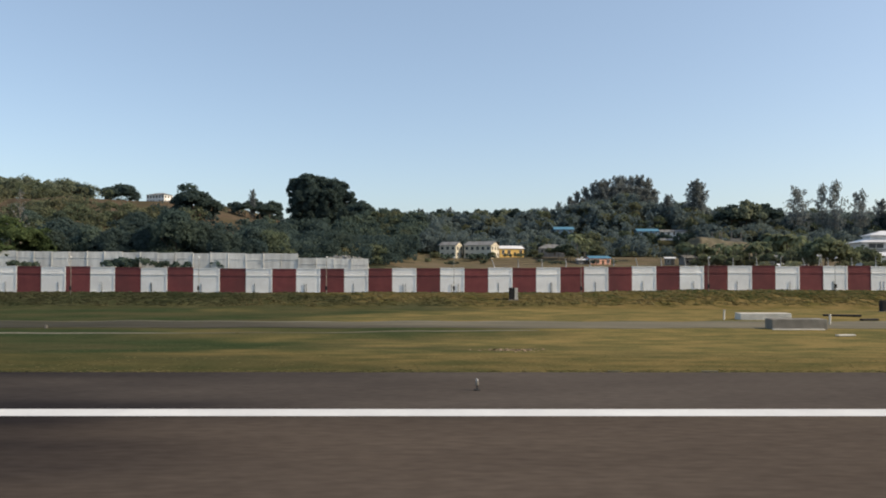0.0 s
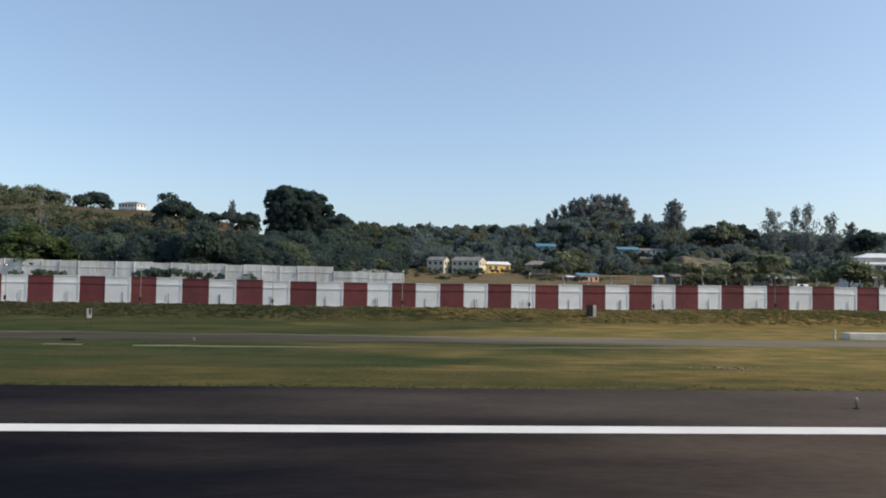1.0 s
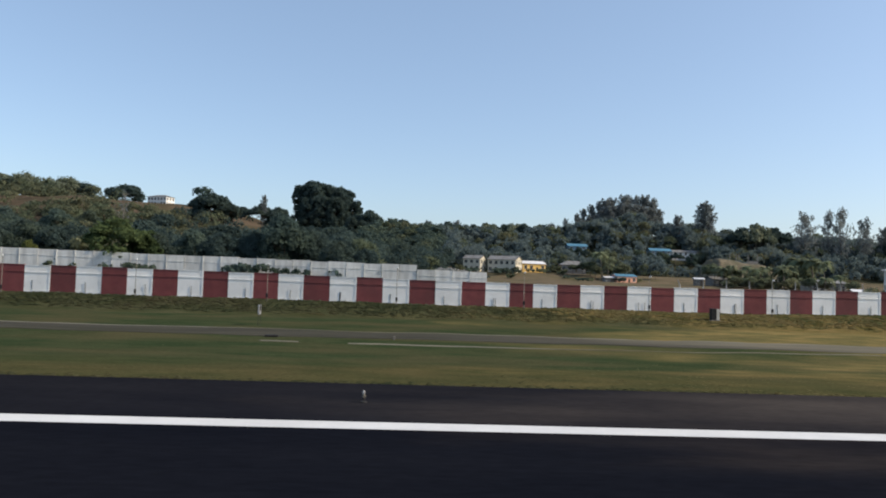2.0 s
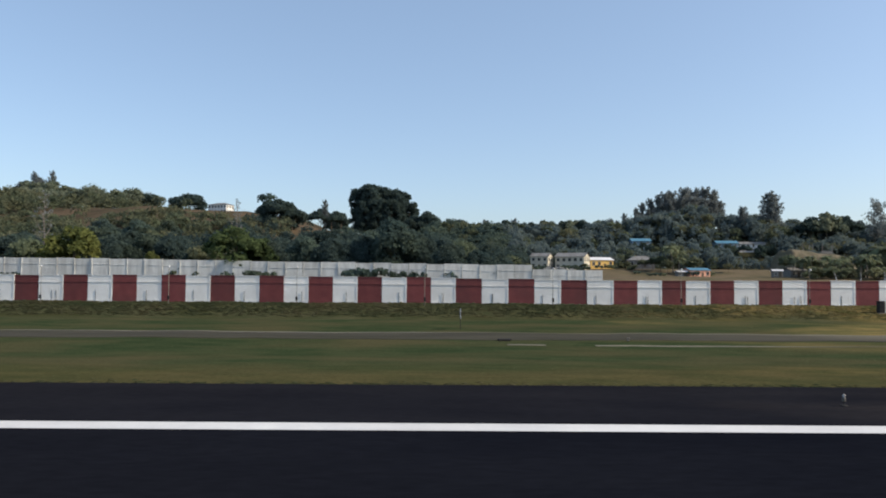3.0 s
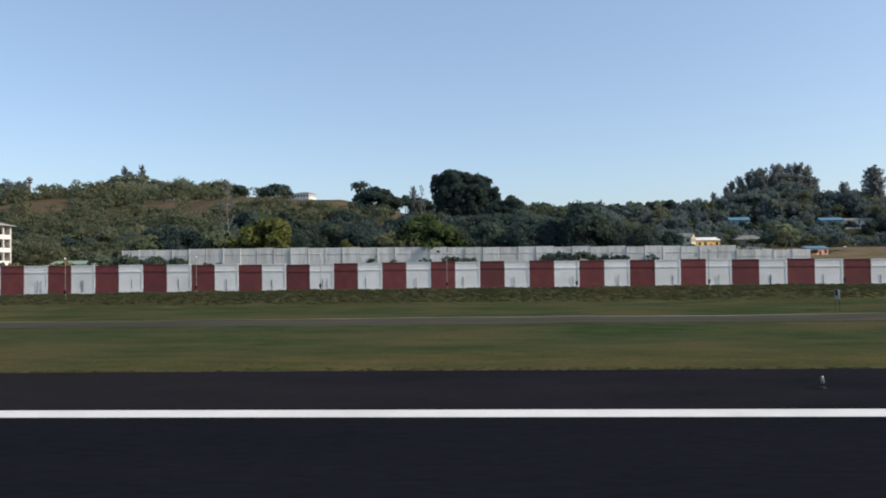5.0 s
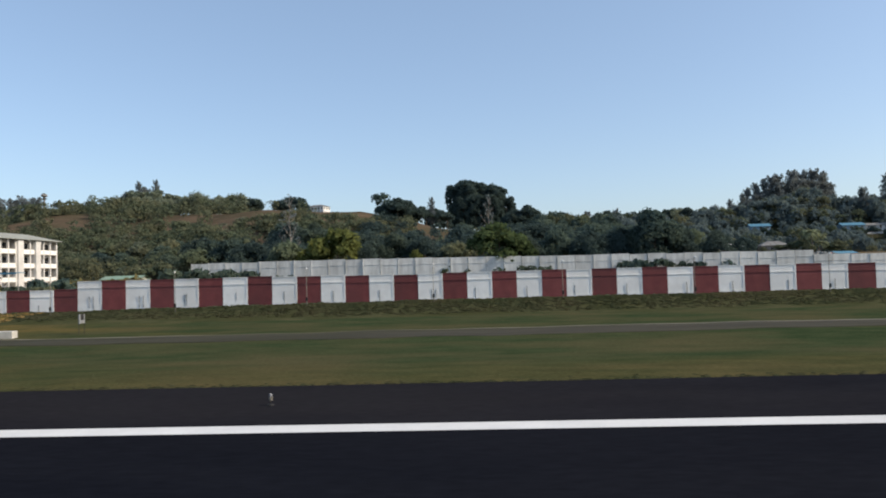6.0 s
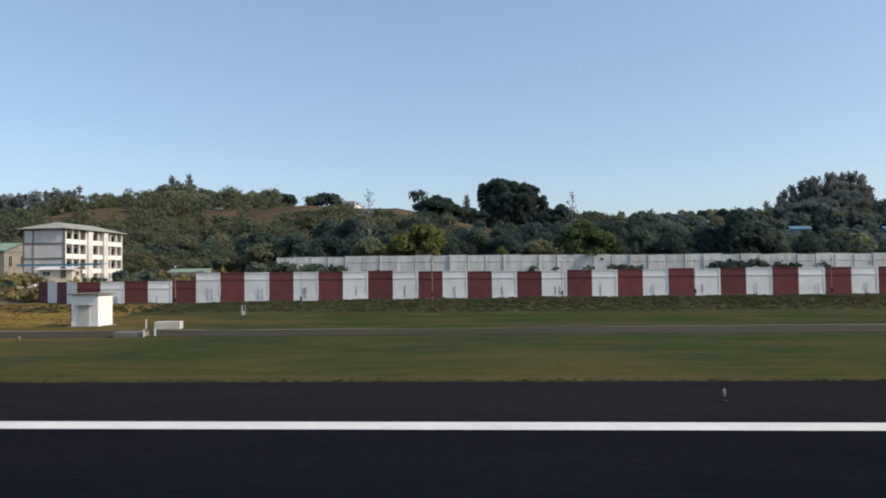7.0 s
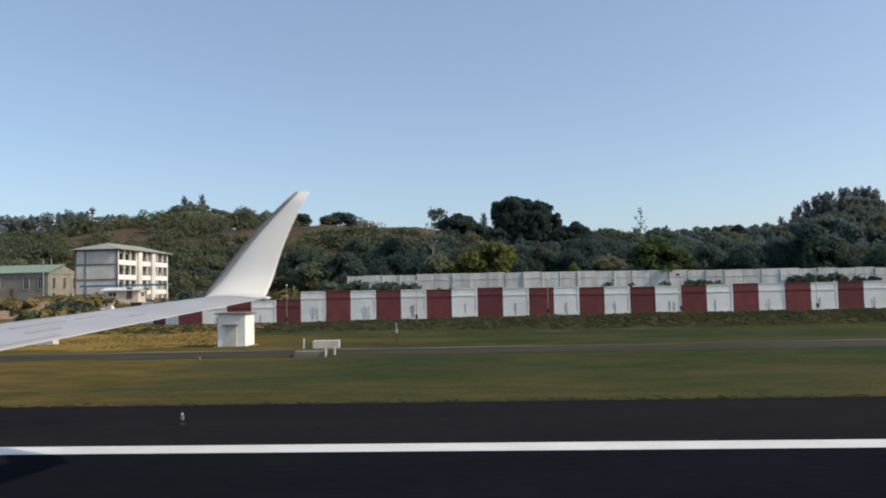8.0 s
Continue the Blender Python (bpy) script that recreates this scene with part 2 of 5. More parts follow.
# grey-green needles, with the paleness of haze added to their colour
LEAF_GREY = surf("grey_green_hazed_needles", (0.180, 0.208, 0.212), (0.22, 0.245, 0.242), 4, 0.85, 0, (0.21, 0.225, 0.21), 20, 0.6, island=0.10, obj=0.10, spec=0.0, translucent=0.55)
WINGPAINT = surf("wing_grey_paint", (0.34, 0.345, 0.36), (0.40, 0.405, 0.42), 0.7, 0.45, 0, (0.30, 0.30, 0.31), 1.5, 0.5, spec=0.4)
WINGLETPAINT = surf("winglet_paint", (0.66, 0.65, 0.62), (0.70, 0.69, 0.66), 0.9, 0.4, 0, spec=0.5)
SEAM = surf("wing_seam_grey", (0.20, 0.205, 0.22), (0.25, 0.255, 0.27), 0.4, 0.6, 0, spec=0.2)
BAREMETAL = surf("dull_metal_edge", (0.13, 0.135, 0.145), (0.17, 0.175, 0.185), 0.5, 0.5, 0, spec=0.3)


# ---- helpers for building ----
def mesh_of(name, verts, faces, mat=None, smooth=False):
    me = bpy.data.meshes.new(name)
    me.from_pydata([tuple(v) for v in verts], [], faces)
    me.validate()
    if mat:
        me.materials.append(mat)
    if smooth:
        me.shade_smooth()
    return me


def quads(name, v, mat, per=4):
    """A mesh of many loose faces of four corners each, from one array of corners."""
    v = np.asarray(v, dtype=np.float32).reshape(-1, 3)
    n = len(v) // per
    me = bpy.data.meshes.new(name)
    me.vertices.add(len(v)); me.vertices.foreach_set("co", v.ravel())
    me.loops.add(n * per); me.loops.foreach_set("vertex_index", np.arange(n * per, dtype=np.int32))
    me.polygons.add(n); me.polygons.foreach_set("loop_start", np.arange(0, n * per, per, dtype=np.int32))
    me.update(calc_edges=True)
    me.materials.append(mat)
    return me


def box_vf(boxes):
    """Corners and faces of some boxes (x0, x1, y0, y1, z0, z1)."""
    V, Fc = [], []
    for x0, x1, y0, y1, z0, z1 in boxes:
        k = len(V)
        V += [(x0, y0, z0), (x1, y0, z0), (x1, y1, z0), (x0, y1, z0), (x0, y0, z1), (x1, y0, z1), (x1, y1, z1), (x0, y1, z1)]
        Fc += [tuple(k + i for i in f) for f in ((3, 2, 1, 0), (4, 5, 6, 7), (0, 1, 5, 4), (1, 2, 6, 5), (2, 3, 7, 6), (3, 0, 4, 7))]
    return V, Fc


def boxes(name, mat, *bx):
    return mesh_of(name, *box_vf(bx), mat)


def bevelled(name, mat, w, bx):
    """One box with its edges rounded off by w."""
    bm = bmesh.new()
    me = bpy.data.meshes.new(name)
    V, Fc = box_vf([bx])
    vs = [bm.verts.new(v) for v in V]
    for f in Fc:
        bm.faces.new([vs[i] for i in f])
    bmesh.ops.bevel(bm, geom=bm.edges[:], offset=w, segments=2, affect="EDGES", profile=0.6)
    bm.to_mesh(me); bm.free()
    me.materials.append(mat)
    return me


def tube(pts, radii, n=8, cap=True):
    """Corners and faces of a tube along some points."""
    V, Fc = [], []
    for i, p in enumerate(pts):
        a, b = Vector(pts[max(i - 1, 0)]), Vector(pts[min(i + 1, len(pts) - 1)])
        q = (b - a).to_track_quat("Z", "Y")
        for j in range(n):
            w = 2 * math.pi * j / n
            V.append(Vector(p) + q @ Vector((math.cos(w) * radii[i], math.sin(w) * radii[i], 0)))
    for i in range(len(pts) - 1):
        for j in range(n):
            Fc.append((i * n + j, i * n + (j + 1) % n, (i + 1) * n + (j + 1) % n, (i + 1) * n + j))
    if cap:
        Fc += [tuple(reversed(range(n))), tuple(range((len(pts) - 1) * n, len(pts) * n))]
    return V, Fc


def joined(*vf):
    V, Fc = [], []
    for v, f in vf:
        k = len(V)
        V += list(v)
        Fc += [tuple(i + k for i in q) for q in f]
    return V, Fc


def thing(name, m, label, category, group="", kind=""):
    """An empty at a thing's base, which parents its parts."""
    ob = new(name)
    ob.empty_display_size = 0.2
    ob.matrix_world = m
    return tagged(ob, label, category, group, kind)


def part(name, me, parent, label="", at=None):
    ob = new(name, me)
    ob.parent = parent
    if at is not None:
        ob.matrix_basis = at
    return tagged(ob, label)


# ---- ground ----
def ease(a, b, v):
    t = min(1.0, max(0.0, (v - a) / (b - a)))
    return t * t * (3 - 2 * t)


RIDGE = ((-900, -420, -372, -335, -250, -205, -150, -110, -60, -20, 60, 110, 160, 260, 900), (34, 37, 38, 47, 46, 39.5, 38.5, 32, 28, 26, 28, 38, 31, 27, 27))


def height(x, y):
    """The lie of the land: a flat runway, a shallow dip, the bank under the wall, fields, then the wooded ridge."""
    z = -0.55 * ease(27, 44, y)
    left = ease(-100, -140, x)
    z += (1.25 - 0.25 * left) * ease(76 - 6 * left, 87, y)
    z += 0.35 * ease(10, 30, x) * ease(76, 87, y)
    back = ease(10, -30, x)
    z += (2.3 * ease(95, 128, y)) * back * (1 - 0.3 * left)
    z += 1.2 * ease(150, 250, y) + 2.2 * ease(240, 310, y) + 3.4 * ease(315, 345, y) * (1 - back)
    y0 = float(np.interp(x, (-900, -230, -150, -60, 20, 110, 175, 900), (240, 225, 215, 250, 358, 360, 345, 335)))
    y1 = float(np.interp(x, (-900, -230, -200, -150, -100, 0, 100, 900), (470, 460, 412, 412, 470, 480, 470, 415)))
    r = float(np.interp(x, *RIDGE))
    k = ease(y0, y1, y)
    z += max(0.0, r - z) * k
    z += 3.0 * k * noise.noise((x / 60, y / 60, 0.0)) + 0.12 * ease(30, 60, y) * noise.noise((x / 6, y / 6, 3.0))
    z += 7.0 * ease(450, 530, y) * ease(-120, -150, x) * ease(-260, -225, x)
    return z - 12 * ease(620, 1000, y)


def ground_sheet():
    xs = np.concatenate([np.linspace(-3200, -520, 14), np.linspace(-480, -180, 60), np.linspace(-176, 76, 127), np.linspace(80, 320, 49), np.linspace(360, 3200, 14)])
    ys = np.concatenate([[-1500, -600, -200, -60, -30, 0, 20, 26], np.linspace(28, 70, 22), np.linspace(71, 90, 20), np.linspace(92, 140, 17), np.linspace(145, 620, 76), [700, 850, 1000, 1500, 2500, 4000]])
    V = [(x, y, height(x, y) - (0.06 if y < 27 else 0)) for y in ys for x in xs]
    n = len(xs)
    Fc = [(j * n + i, j * n + i + 1, (j + 1) * n + i + 1, (j + 1) * n + i) for j in range(len(ys) - 1) for i in range(n - 1)]
    me = mesh_of("ground", V, Fc, GRASS, True)
    for extra in (HILL, FIELD, BROWN, GOLD, BANK):
        me.materials.append(extra)
    for f in me.polygons:
        x, y, _ = f.center
        edge = 8 * noise.noise((x / 14, y / 14, 1.0))
        if x + edge < -134 and 63 + 0.3 * edge < y < 92:
            f.material_index = 4
        elif 75.5 < y < 92:
            f.material_index = 5
        elif y > 92:
            f.material_index = 2 if (x + edge > -18 and y + edge < 352) or (x + edge < -133 and y + edge < 200) else 3 if x + 2 * edge < -98 and y > 200 else 1
    tagged(new("ground", me), "dry olive-green and straw-coloured grass over infield and hills", "ground", kind="structure")


ground_sheet()


def strip(name, mat, y0, y1, z, label, wob=0.0, x0=-420, x1=320, step=4, lift=0.012, slant=0.0):
    """A long flat strip along the runway that follows the ground."""
    V, Fc = [], []
    xs = np.arange(x0, x1 + step, step)
    for i, x in enumerate(xs):
        for j, y in enumerate((y0, y0 + 0.03, (y0 + y1) / 2, y1 - 0.03, y1)):
            yy = y + slant * (x - x0) + wob * noise.noise((x / 7, y0 + y1 if j < 2 else y1 * 3, 0.0)) + wob * 0.5 * noise.noise((x / 1.7, y1 if j > 2 else y0, 5.0))
            V.append((x, yy, (z if z is not None else height(x, yy) + 0.03) + (lift if 0 < j < 4 else -0.05)))
        if i:
            for j in range(4):
                a = (i - 1) * 5 + j
                Fc.append((a, a + 5, a + 6, a + 1))
    return tagged(new(name, mesh_of(name, V, Fc, mat)), label, name.replace("_", " "), kind="structure")


strip("runway", ASPHALT, -40, 26.6, 0.0, "mottled asphalt runway, near-black, lighter and brown towards its right end", 0.12, step=1.0)
strip("runway_shoulder", SHOULDER, 20.2, 27.05, 0.004, "slightly paler asphalt shoulder outside the edge line", 0.06, step=1.0, lift=0.012)
strip("runway_edge_line", LINE, 19.17, 20.13, 0.014, "broad white painted runway edge line on dark asphalt", 0.01, lift=0.004)
strip("perimeter_road", TRACK, 52.6, 58.4, None, "narrow grey perimeter road through the grass", 0.35, step=1.5)
strip("road_edge", KERB, 58.45, 59.0, None, "pale gravelly far edge of the perimeter road", 0.25, step=1.0)
strip("drain_kerb", KERB, 48.3, 48.75, None, "pale broken concrete drain edge beside the road", 0.15, x0=-32.6, x1=-16, step=1.0)
strip("drain_kerb", KERB, 48.5, 48.95, None, "short broken length of pale concrete drain edge", 0.05, x0=-38.3, x1=-36.2, step=0.5)
strip("drain_kerb", KERB, 48.45, 48.75, None, "pale narrow concrete drain edge fading into the grass", 0.12, x0=-15.5, x1=4, step=1.0, slant=0.11)

# ---- boundary walls ----
def panel_mesh(mat, kind):
    """A precast panel three metres wide: plinth, recessed field, ledge, coping, and posts at its edges."""
    b = [(0.0, 2.98, 0.0, 0.16, -0.6, 2.98), (0.0, 2.98, -0.03, 0.16, -0.6, 0.22), (0.0, 2.98, -0.05, 0.16, 2.18, 2.30), (-0.01, 2.99, -0.045, 0.22, 2.98, 3.06)]
    if kind == "white":
        b += [(2.80, 2.98, -0.035, 0.20, -0.6, 3.0)]
    return boxes(kind + "_panel", mat, *b)


WALL_TOP = ((-160, -129, -111, -93, -76, -53, -41, -28, -5, 1, 6, 12, 24, 41, 60), (4.07, 4.07, 4.05, 3.82, 3.87, 3.8, 3.7, 3.54, 3.57, 3.6, 3.67, 3.75, 3.89, 3.9, 3.92))
wall = thing("wall_perimeter", pose(0, 88.3, 0), "boundary wall of precast panels painted alternately white and dark red", "boundary wall", kind="structure")
pipe = mesh_of("drain_pipe", *tube([(0, -0.03, -0.2), (0, -0.03, 1.25)], [0.024, 0.024], 6), DARKMETAL)
PW, PR = panel_mesh(WHITE, "white"), panel_mesh(RED, "red")
ENDS = ((-14, -7, 5, 8, 19, 23, 30), (86.6, 46.5, -22.3, -41.05, -105.2, -129.3, -171.5))   # right ends of the white panels, counted to the left
rng = random.Random(4)
for n in range(-8, 26):
    r0, r1 = (float(np.interp(k, *ENDS)) for k in (n, n + 1))
    w = (r0 - r1) * 0.505
    for white, xa, xb in ((True, r0 - w, r0), (False, r1, r0 - w)):
        top = float(np.interp(xa, *WALL_TOP)) if n < 23 or (white and n == 23) else 3.18
        s = Matrix.Diagonal(((xb - xa) / 2.99, 1, 1, 1))
        part("panel", PW if white else PR, wall, at=pose(xa, rng.uniform(-0.03, 0.03), top - 3.06 + rng.uniform(-0.05, 0.05), 0, 0, rng.uniform(-0.2, 0.2)) @ s)
        if white:
            part("drain_pipe", pipe, wall, at=pose(xa + rng.uniform(0.9, 2.2), 0, top - 3.06))
            if rng.random() < 0.4:
                part("drain_pipe", pipe, wall, at=pose(xa + rng.uniform(1.0, 2.3), 0, top - 3.1))
        x = xa
# the stretch that turns away from the runway
d = Vector((-0.8, 0.6, 0))
p0 = Vector((x, 0, 0))
for k in range(4):
    p = p0 + d * (3.0 * (k + 1))
    part("panel", PW if k % 2 == 0 else PR, wall, at=pose(p.x, p.y, 3.15 - 3.06 + 0.03 * k, 0, 0, -36.87))


def wire_post():
    V, Fc = joined(tube([(0, 0, 0), (-0.02, 0, 0.3), (-0.22, -0.1, 0.95)], [0.075, 0.07, 0.06], 6), box_vf([(-0.05, 0.05, -0.05, 0.05, -0.02, 0.03)]))
    return mesh_of("wire_post", V, Fc, GALV)


WP = wire_post()
for k in range(17):
    x = 4.2 + 2.86 * k
    top = float(np.interp(x, *WALL_TOP))
    part("wire_post", WP, wall, at=pose(x, 0.08, top + 0.01, 0, rng.uniform(-6, 12), 0))
for dy, dz in ((-0.02, 0.34), (-0.06, 0.62), (-0.1, 0.9)):
    V, Fc = tube([(x, 0.08 + dy, float(np.interp(x, *WALL_TOP)) + dz - 0.03 * (k % 2)) for k, x in enumerate(np.arange(4.2, 52, 2.86))], [0.012] * 17, 4)
    part("wire", mesh_of("wire", V, Fc, DARKMETAL), wall)

back = thing("wall_back", pose(0, 129.4, 0), "weathered white precast concrete wall beyond the painted wall", "boundary wall", kind="structure")
PB = boxes("back_panel", OLDWHITE, (0.0, 3.02, 0.0, 0.14, -1.5, 3.0), (0.0, 0.12, -0.07, 0.2, -1.5, 3.05), (0.0, 3.02, -0.05, 0.14, 1.9, 2.0))
for i in range(39):
    x = -14.75 - 3.08 * (i + 1)
    top = float(np.interp(x, (-135, -110, -78, -47, -29), (6.75, 6.75, 6.42, 6.12, 5.95))) if i > 3 else 5.08 + 0.06 * i
    part("panel", PB, back, at=pose(x, rng.uniform(-0.05, 0.05), top - 3.03 + rng.uniform(-0.07, 0.07), 0, rng.uniform(-0.6, 0.6), 0))

# ---- lamps and lights ----
def perimeter_lamp(x, y):
    z = height(x, y)
    ob = thing("lamp_post", pose(x, y, z - 0.03), "thin dull grey perimeter lamp post with a small white head", "lamp post", "perimeter lamps")
    top = 4.72 - z
    part("pole", MESH_POLE, ob, at=Matrix.Diagonal((1, 1, top / 4.0, 1)))
    part("lamp_head", MESH_HEAD, ob, "small white lamp head", at=pose(0, 0, top))
    part("control_box", MESH_CBOX, ob, at=pose(0, 0, 0.0))


MESH_POLE = mesh_of("pole", *tube([(0, 0, -0.2), (0, 0, 0.9), (0, 0, 0.92), (0, 0, 4.0)], [0.055, 0.055, 0.035, 0.028], 8), CONCRETE, True)
MESH_HEAD = mesh_of("lamp_head", *joined(tube([(0, 0, -0.05), (0, 0, 0.06), (0.05, -0.1, 0.16), (0.08, -0.28, 0.17)], [0.04, 0.06, 0.10, 0.07], 8)), LAMPWHITE, True)
MESH_CBOX = bevelled("control_box", DARKMETAL, 0.02, (-0.12, 0.12, -0.16, -0.06, 0.5, 0.95))
for k in range(-3, 10):
    perimeter_lamp(-0.7 - 14.65 * k, 85.0 - (2.0 if k > 7 else 0.0))

EL_BASE = mesh_of("base_plate", *joined(tube([(0, 0, 0), (0, 0, 0.03), (0, 0, 0.05)], [0.17, 0.17, 0.12], 14), tube([(0, 0, 0.04), (0, 0, 0.16)], [0.035, 0.03], 10)), DARKMETAL, False)
EL_BODY = mesh_of("lamp_housing", *tube([(0, 0, 0.15), (0, 0, 0.19), (0, 0, 0.27), (0, 0, 0.29)], [0.05, 0.085, 0.09, 0.07], 14), CONCRETE, False)
EL_DOME = mesh_of("lens", *tube([(0, 0, 0.285), (0, 0, 0.34), (0, 0, 0.39), (0, 0, 0.41)], [0.06, 0.06, 0.045, 0.02], 14), GALV, True)
for k in range(-3, 8):
    ob = thing("runway_light", pose(-1.15 - 29.42 * k + {1: 0.36, 2: 0.60, 3: 0.20}.get(k, 0.0), 23.12, 0.012) @ Matrix.Diagonal((0.62, 0.62, 0.9, 1)), "small elevated runway edge light on the asphalt shoulder", "runway light", "runway edge lights")
    part("base_plate", EL_BASE, ob)
    part("lamp_housing", EL_BODY, ob, "grey lamp housing")
    part("lens", EL_DOME, ob)

# ---- things in the infield ----
def slab(x, y, w, d, h, mat, label, rz=0, name="concrete_slab"):
    z = height(x + w / 2, y + d / 2)
    ob = new(name, bevelled(name, mat, 0.03, (0, w, 0, d, 0, h)))
    ob.matrix_world = pose(x, y, z - 0.04, 0, 0, rz)
    return tagged(ob, label, "concrete slab")


slab(22.4, 60.7, 4.2, 1.2, 0.58, PALECON, "pale whitewashed concrete drain cover block on the grass")
slab(20.9, 51.4, 3.6, 0.25, 0.12, PALECON, "thin pale concrete footing in front of the grey block")
slab(21.0, 51.8, 3.9, 1.2, 0.78, CONCRETE, "weathered grey concrete block beside the track")
slab(-123.4, 52.3, 2.2, 1.1, 0.42, CONCRETE, "low grey concrete block at the edge of the track", 4)
slab(-123.85, 59.6, 2.1, 0.9, 0.62, PALECON, "short pale concrete block in the grass beside the track", 6)
slab(-153.8, 69.8, 2.1, 1.0, 0.5, PALECON, "low pale concrete drain block in the dry grass")


def stake(x, y, h=0.85):
    ob = new("marker_stake", MESH_STAKE)
    ob.matrix_world = pose(x, y, height(x, y) - 0.05, 0, 2, 20) @ Matrix.Diagonal((1, 1, h, 1))
    tagged(ob, "short pale marker stake standing in the grass", "stake", "marker stakes")


MESH_STAKE = bevelled("marker_stake", PALECON, 0.012, (-0.06, 0.06, -0.06, 0.06, 0, 1))
for q in ((21.0, 60.6), (27.0, 55.5), (-124.62, 59.8), (-121.15, 52.4, 0.6), (-120.66, 53.1, 0.6)):
    stake(*q)


def marker_board(x, y):
    z = height(x, y)
    ob = thing("marker_board", pose(x, y, z - 0.02, 0, 0, 88), "small white marker board on thin legs facing along the runway", "sign", "marker boards")
    for q in (-0.4, 0.4):
        part("leg", mesh_of("leg", *tube([(q, 0, 0), (q, 0, 1.0)], [0.018, 0.018], 6), DARKMETAL), ob)
    part("board", bevelled("board", GALV, 0.015, (-0.4, 0.4, -0.05, 0.05, 0.95, 1.75)), ob, "white board")
    part("patch", boxes("patch", DARKMETAL, (-0.2, 0.25, -0.058, -0.053, 1.25, 1.75), (-0.2, 0.25, 0.053, 0.058, 1.25, 1.75)), ob, "dark patch")


marker_board(-41.05, 62.4)
marker_board(-117.5, 62.8)

cab = thing("switch_cabinet", pose(5.8, 82.1, height(5.8, 82.1) - 0.03), "dark metal switch cabinet with a pale side panel on the bank", "cabinet")
part("body", bevelled("body", DARKMETAL, 0.02, (-0.42, 0.16, -0.34, 0.3, 0, 1.35)), cab)
part("side_panel", bevelled("side_panel", PALECON, 0.02, (0.17, 0.52, -0.3, 0.3, 0, 1.3)), cab, "pale side panel")
part("plinth", bevelled("plinth", CONCRETE, 0.02, (-0.5, 0.62, -0.36, 0.36, -0.1, 0.06)), cab)
cab2 = thing("switch_cabinet", pose(41.3, 72.0, height(41.3, 72) - 0.03), "dark metal cabinet in the grass beside the bank", "cabinet")
part("body", bevelled("body", DARKMETAL, 0.02, (-0.6, 0.6, -0.3, 0.3, 0, 1.1)), cab2)
part("plinth", bevelled("plinth", CONCRETE, 0.02, (-0.66, 0.66, -0.36, 0.36, -0.1, 0.06)), cab2)

hut = thing("equipment_hut", pose(-131.7, 63.0, height(-131.5, 64) - 0.05), "small whitewashed equipment hut with a flat overhanging roof", "hut")
part("wall", boxes("wall", WHITE, (-1.2, 1.2, 0, 2.4, 0, 2.8)), hut)
part("roof", bevelled("roof", CONCRETE, 0.03, (-1.42, 1.42, -0.25, 2.65, 2.8, 2.93)), hut, "dark flat concrete roof")
part("door", boxes("door", PALECON, (-0.55, 0.45, -0.05, 0.02, 0.05, 1.75)), hut, "pale grey door")
part("canopy", boxes("canopy", CONCRETE, (-0.75, 0.65, -0.35, 0.0, 1.85, 1.93)), hut)
part("plinth", bevelled("plinth", CONCRETE, 0.03, (-1.5, 1.5, -0.4, 2.7, -0.2, 0.08)), hut)


# ---- buildings ----
def roof_vf(w, d, z, rise, over, hip):
    """A gable (hip 0) or hipped roof over a plan w by d, with its ridge along the longer side."""
    t = 0.12
    x0, x1, y0, y1 = -over, w + over, -over, d + over
    if w >= d:
        k = min(hip, 1) * (d / 2 + over)
        R = [(x0 + k, (y0 + y1) / 2), (x1 - k, (y0 + y1) / 2)]
    else:
        k = min(hip, 1) * (w / 2 + over)
        R = [((x0 + x1) / 2, y0 + k), ((x0 + x1) / 2, y1 - k)]
    V = []
    for dz in (0, t):
        V += [(x0, y0, z + dz), (x1, y0, z + dz), (x1, y1, z + dz), (x0, y1, z + dz), (*R[0], z + rise + dz), (*R[1], z + rise + dz)]
    if w >= d:
        Q = [(0, 1, 5, 4), (2, 3, 4, 5), (3, 0, 4), (1, 2, 5)]
    else:
        Q = [(1, 2, 5, 4), (3, 0, 4, 5), (0, 1, 4), (2, 3, 5)]
    Q = Q if hip else Q[:2]
    Fc = [tuple(i + 6 for i in q) for q in Q] + [tuple(reversed(q)) for q in Q]
    for a, b in ((0, 1), (1, 2), (2, 3), (3, 0)):
        Fc.append((a, b, b + 6, a + 6))
    return V, Fc


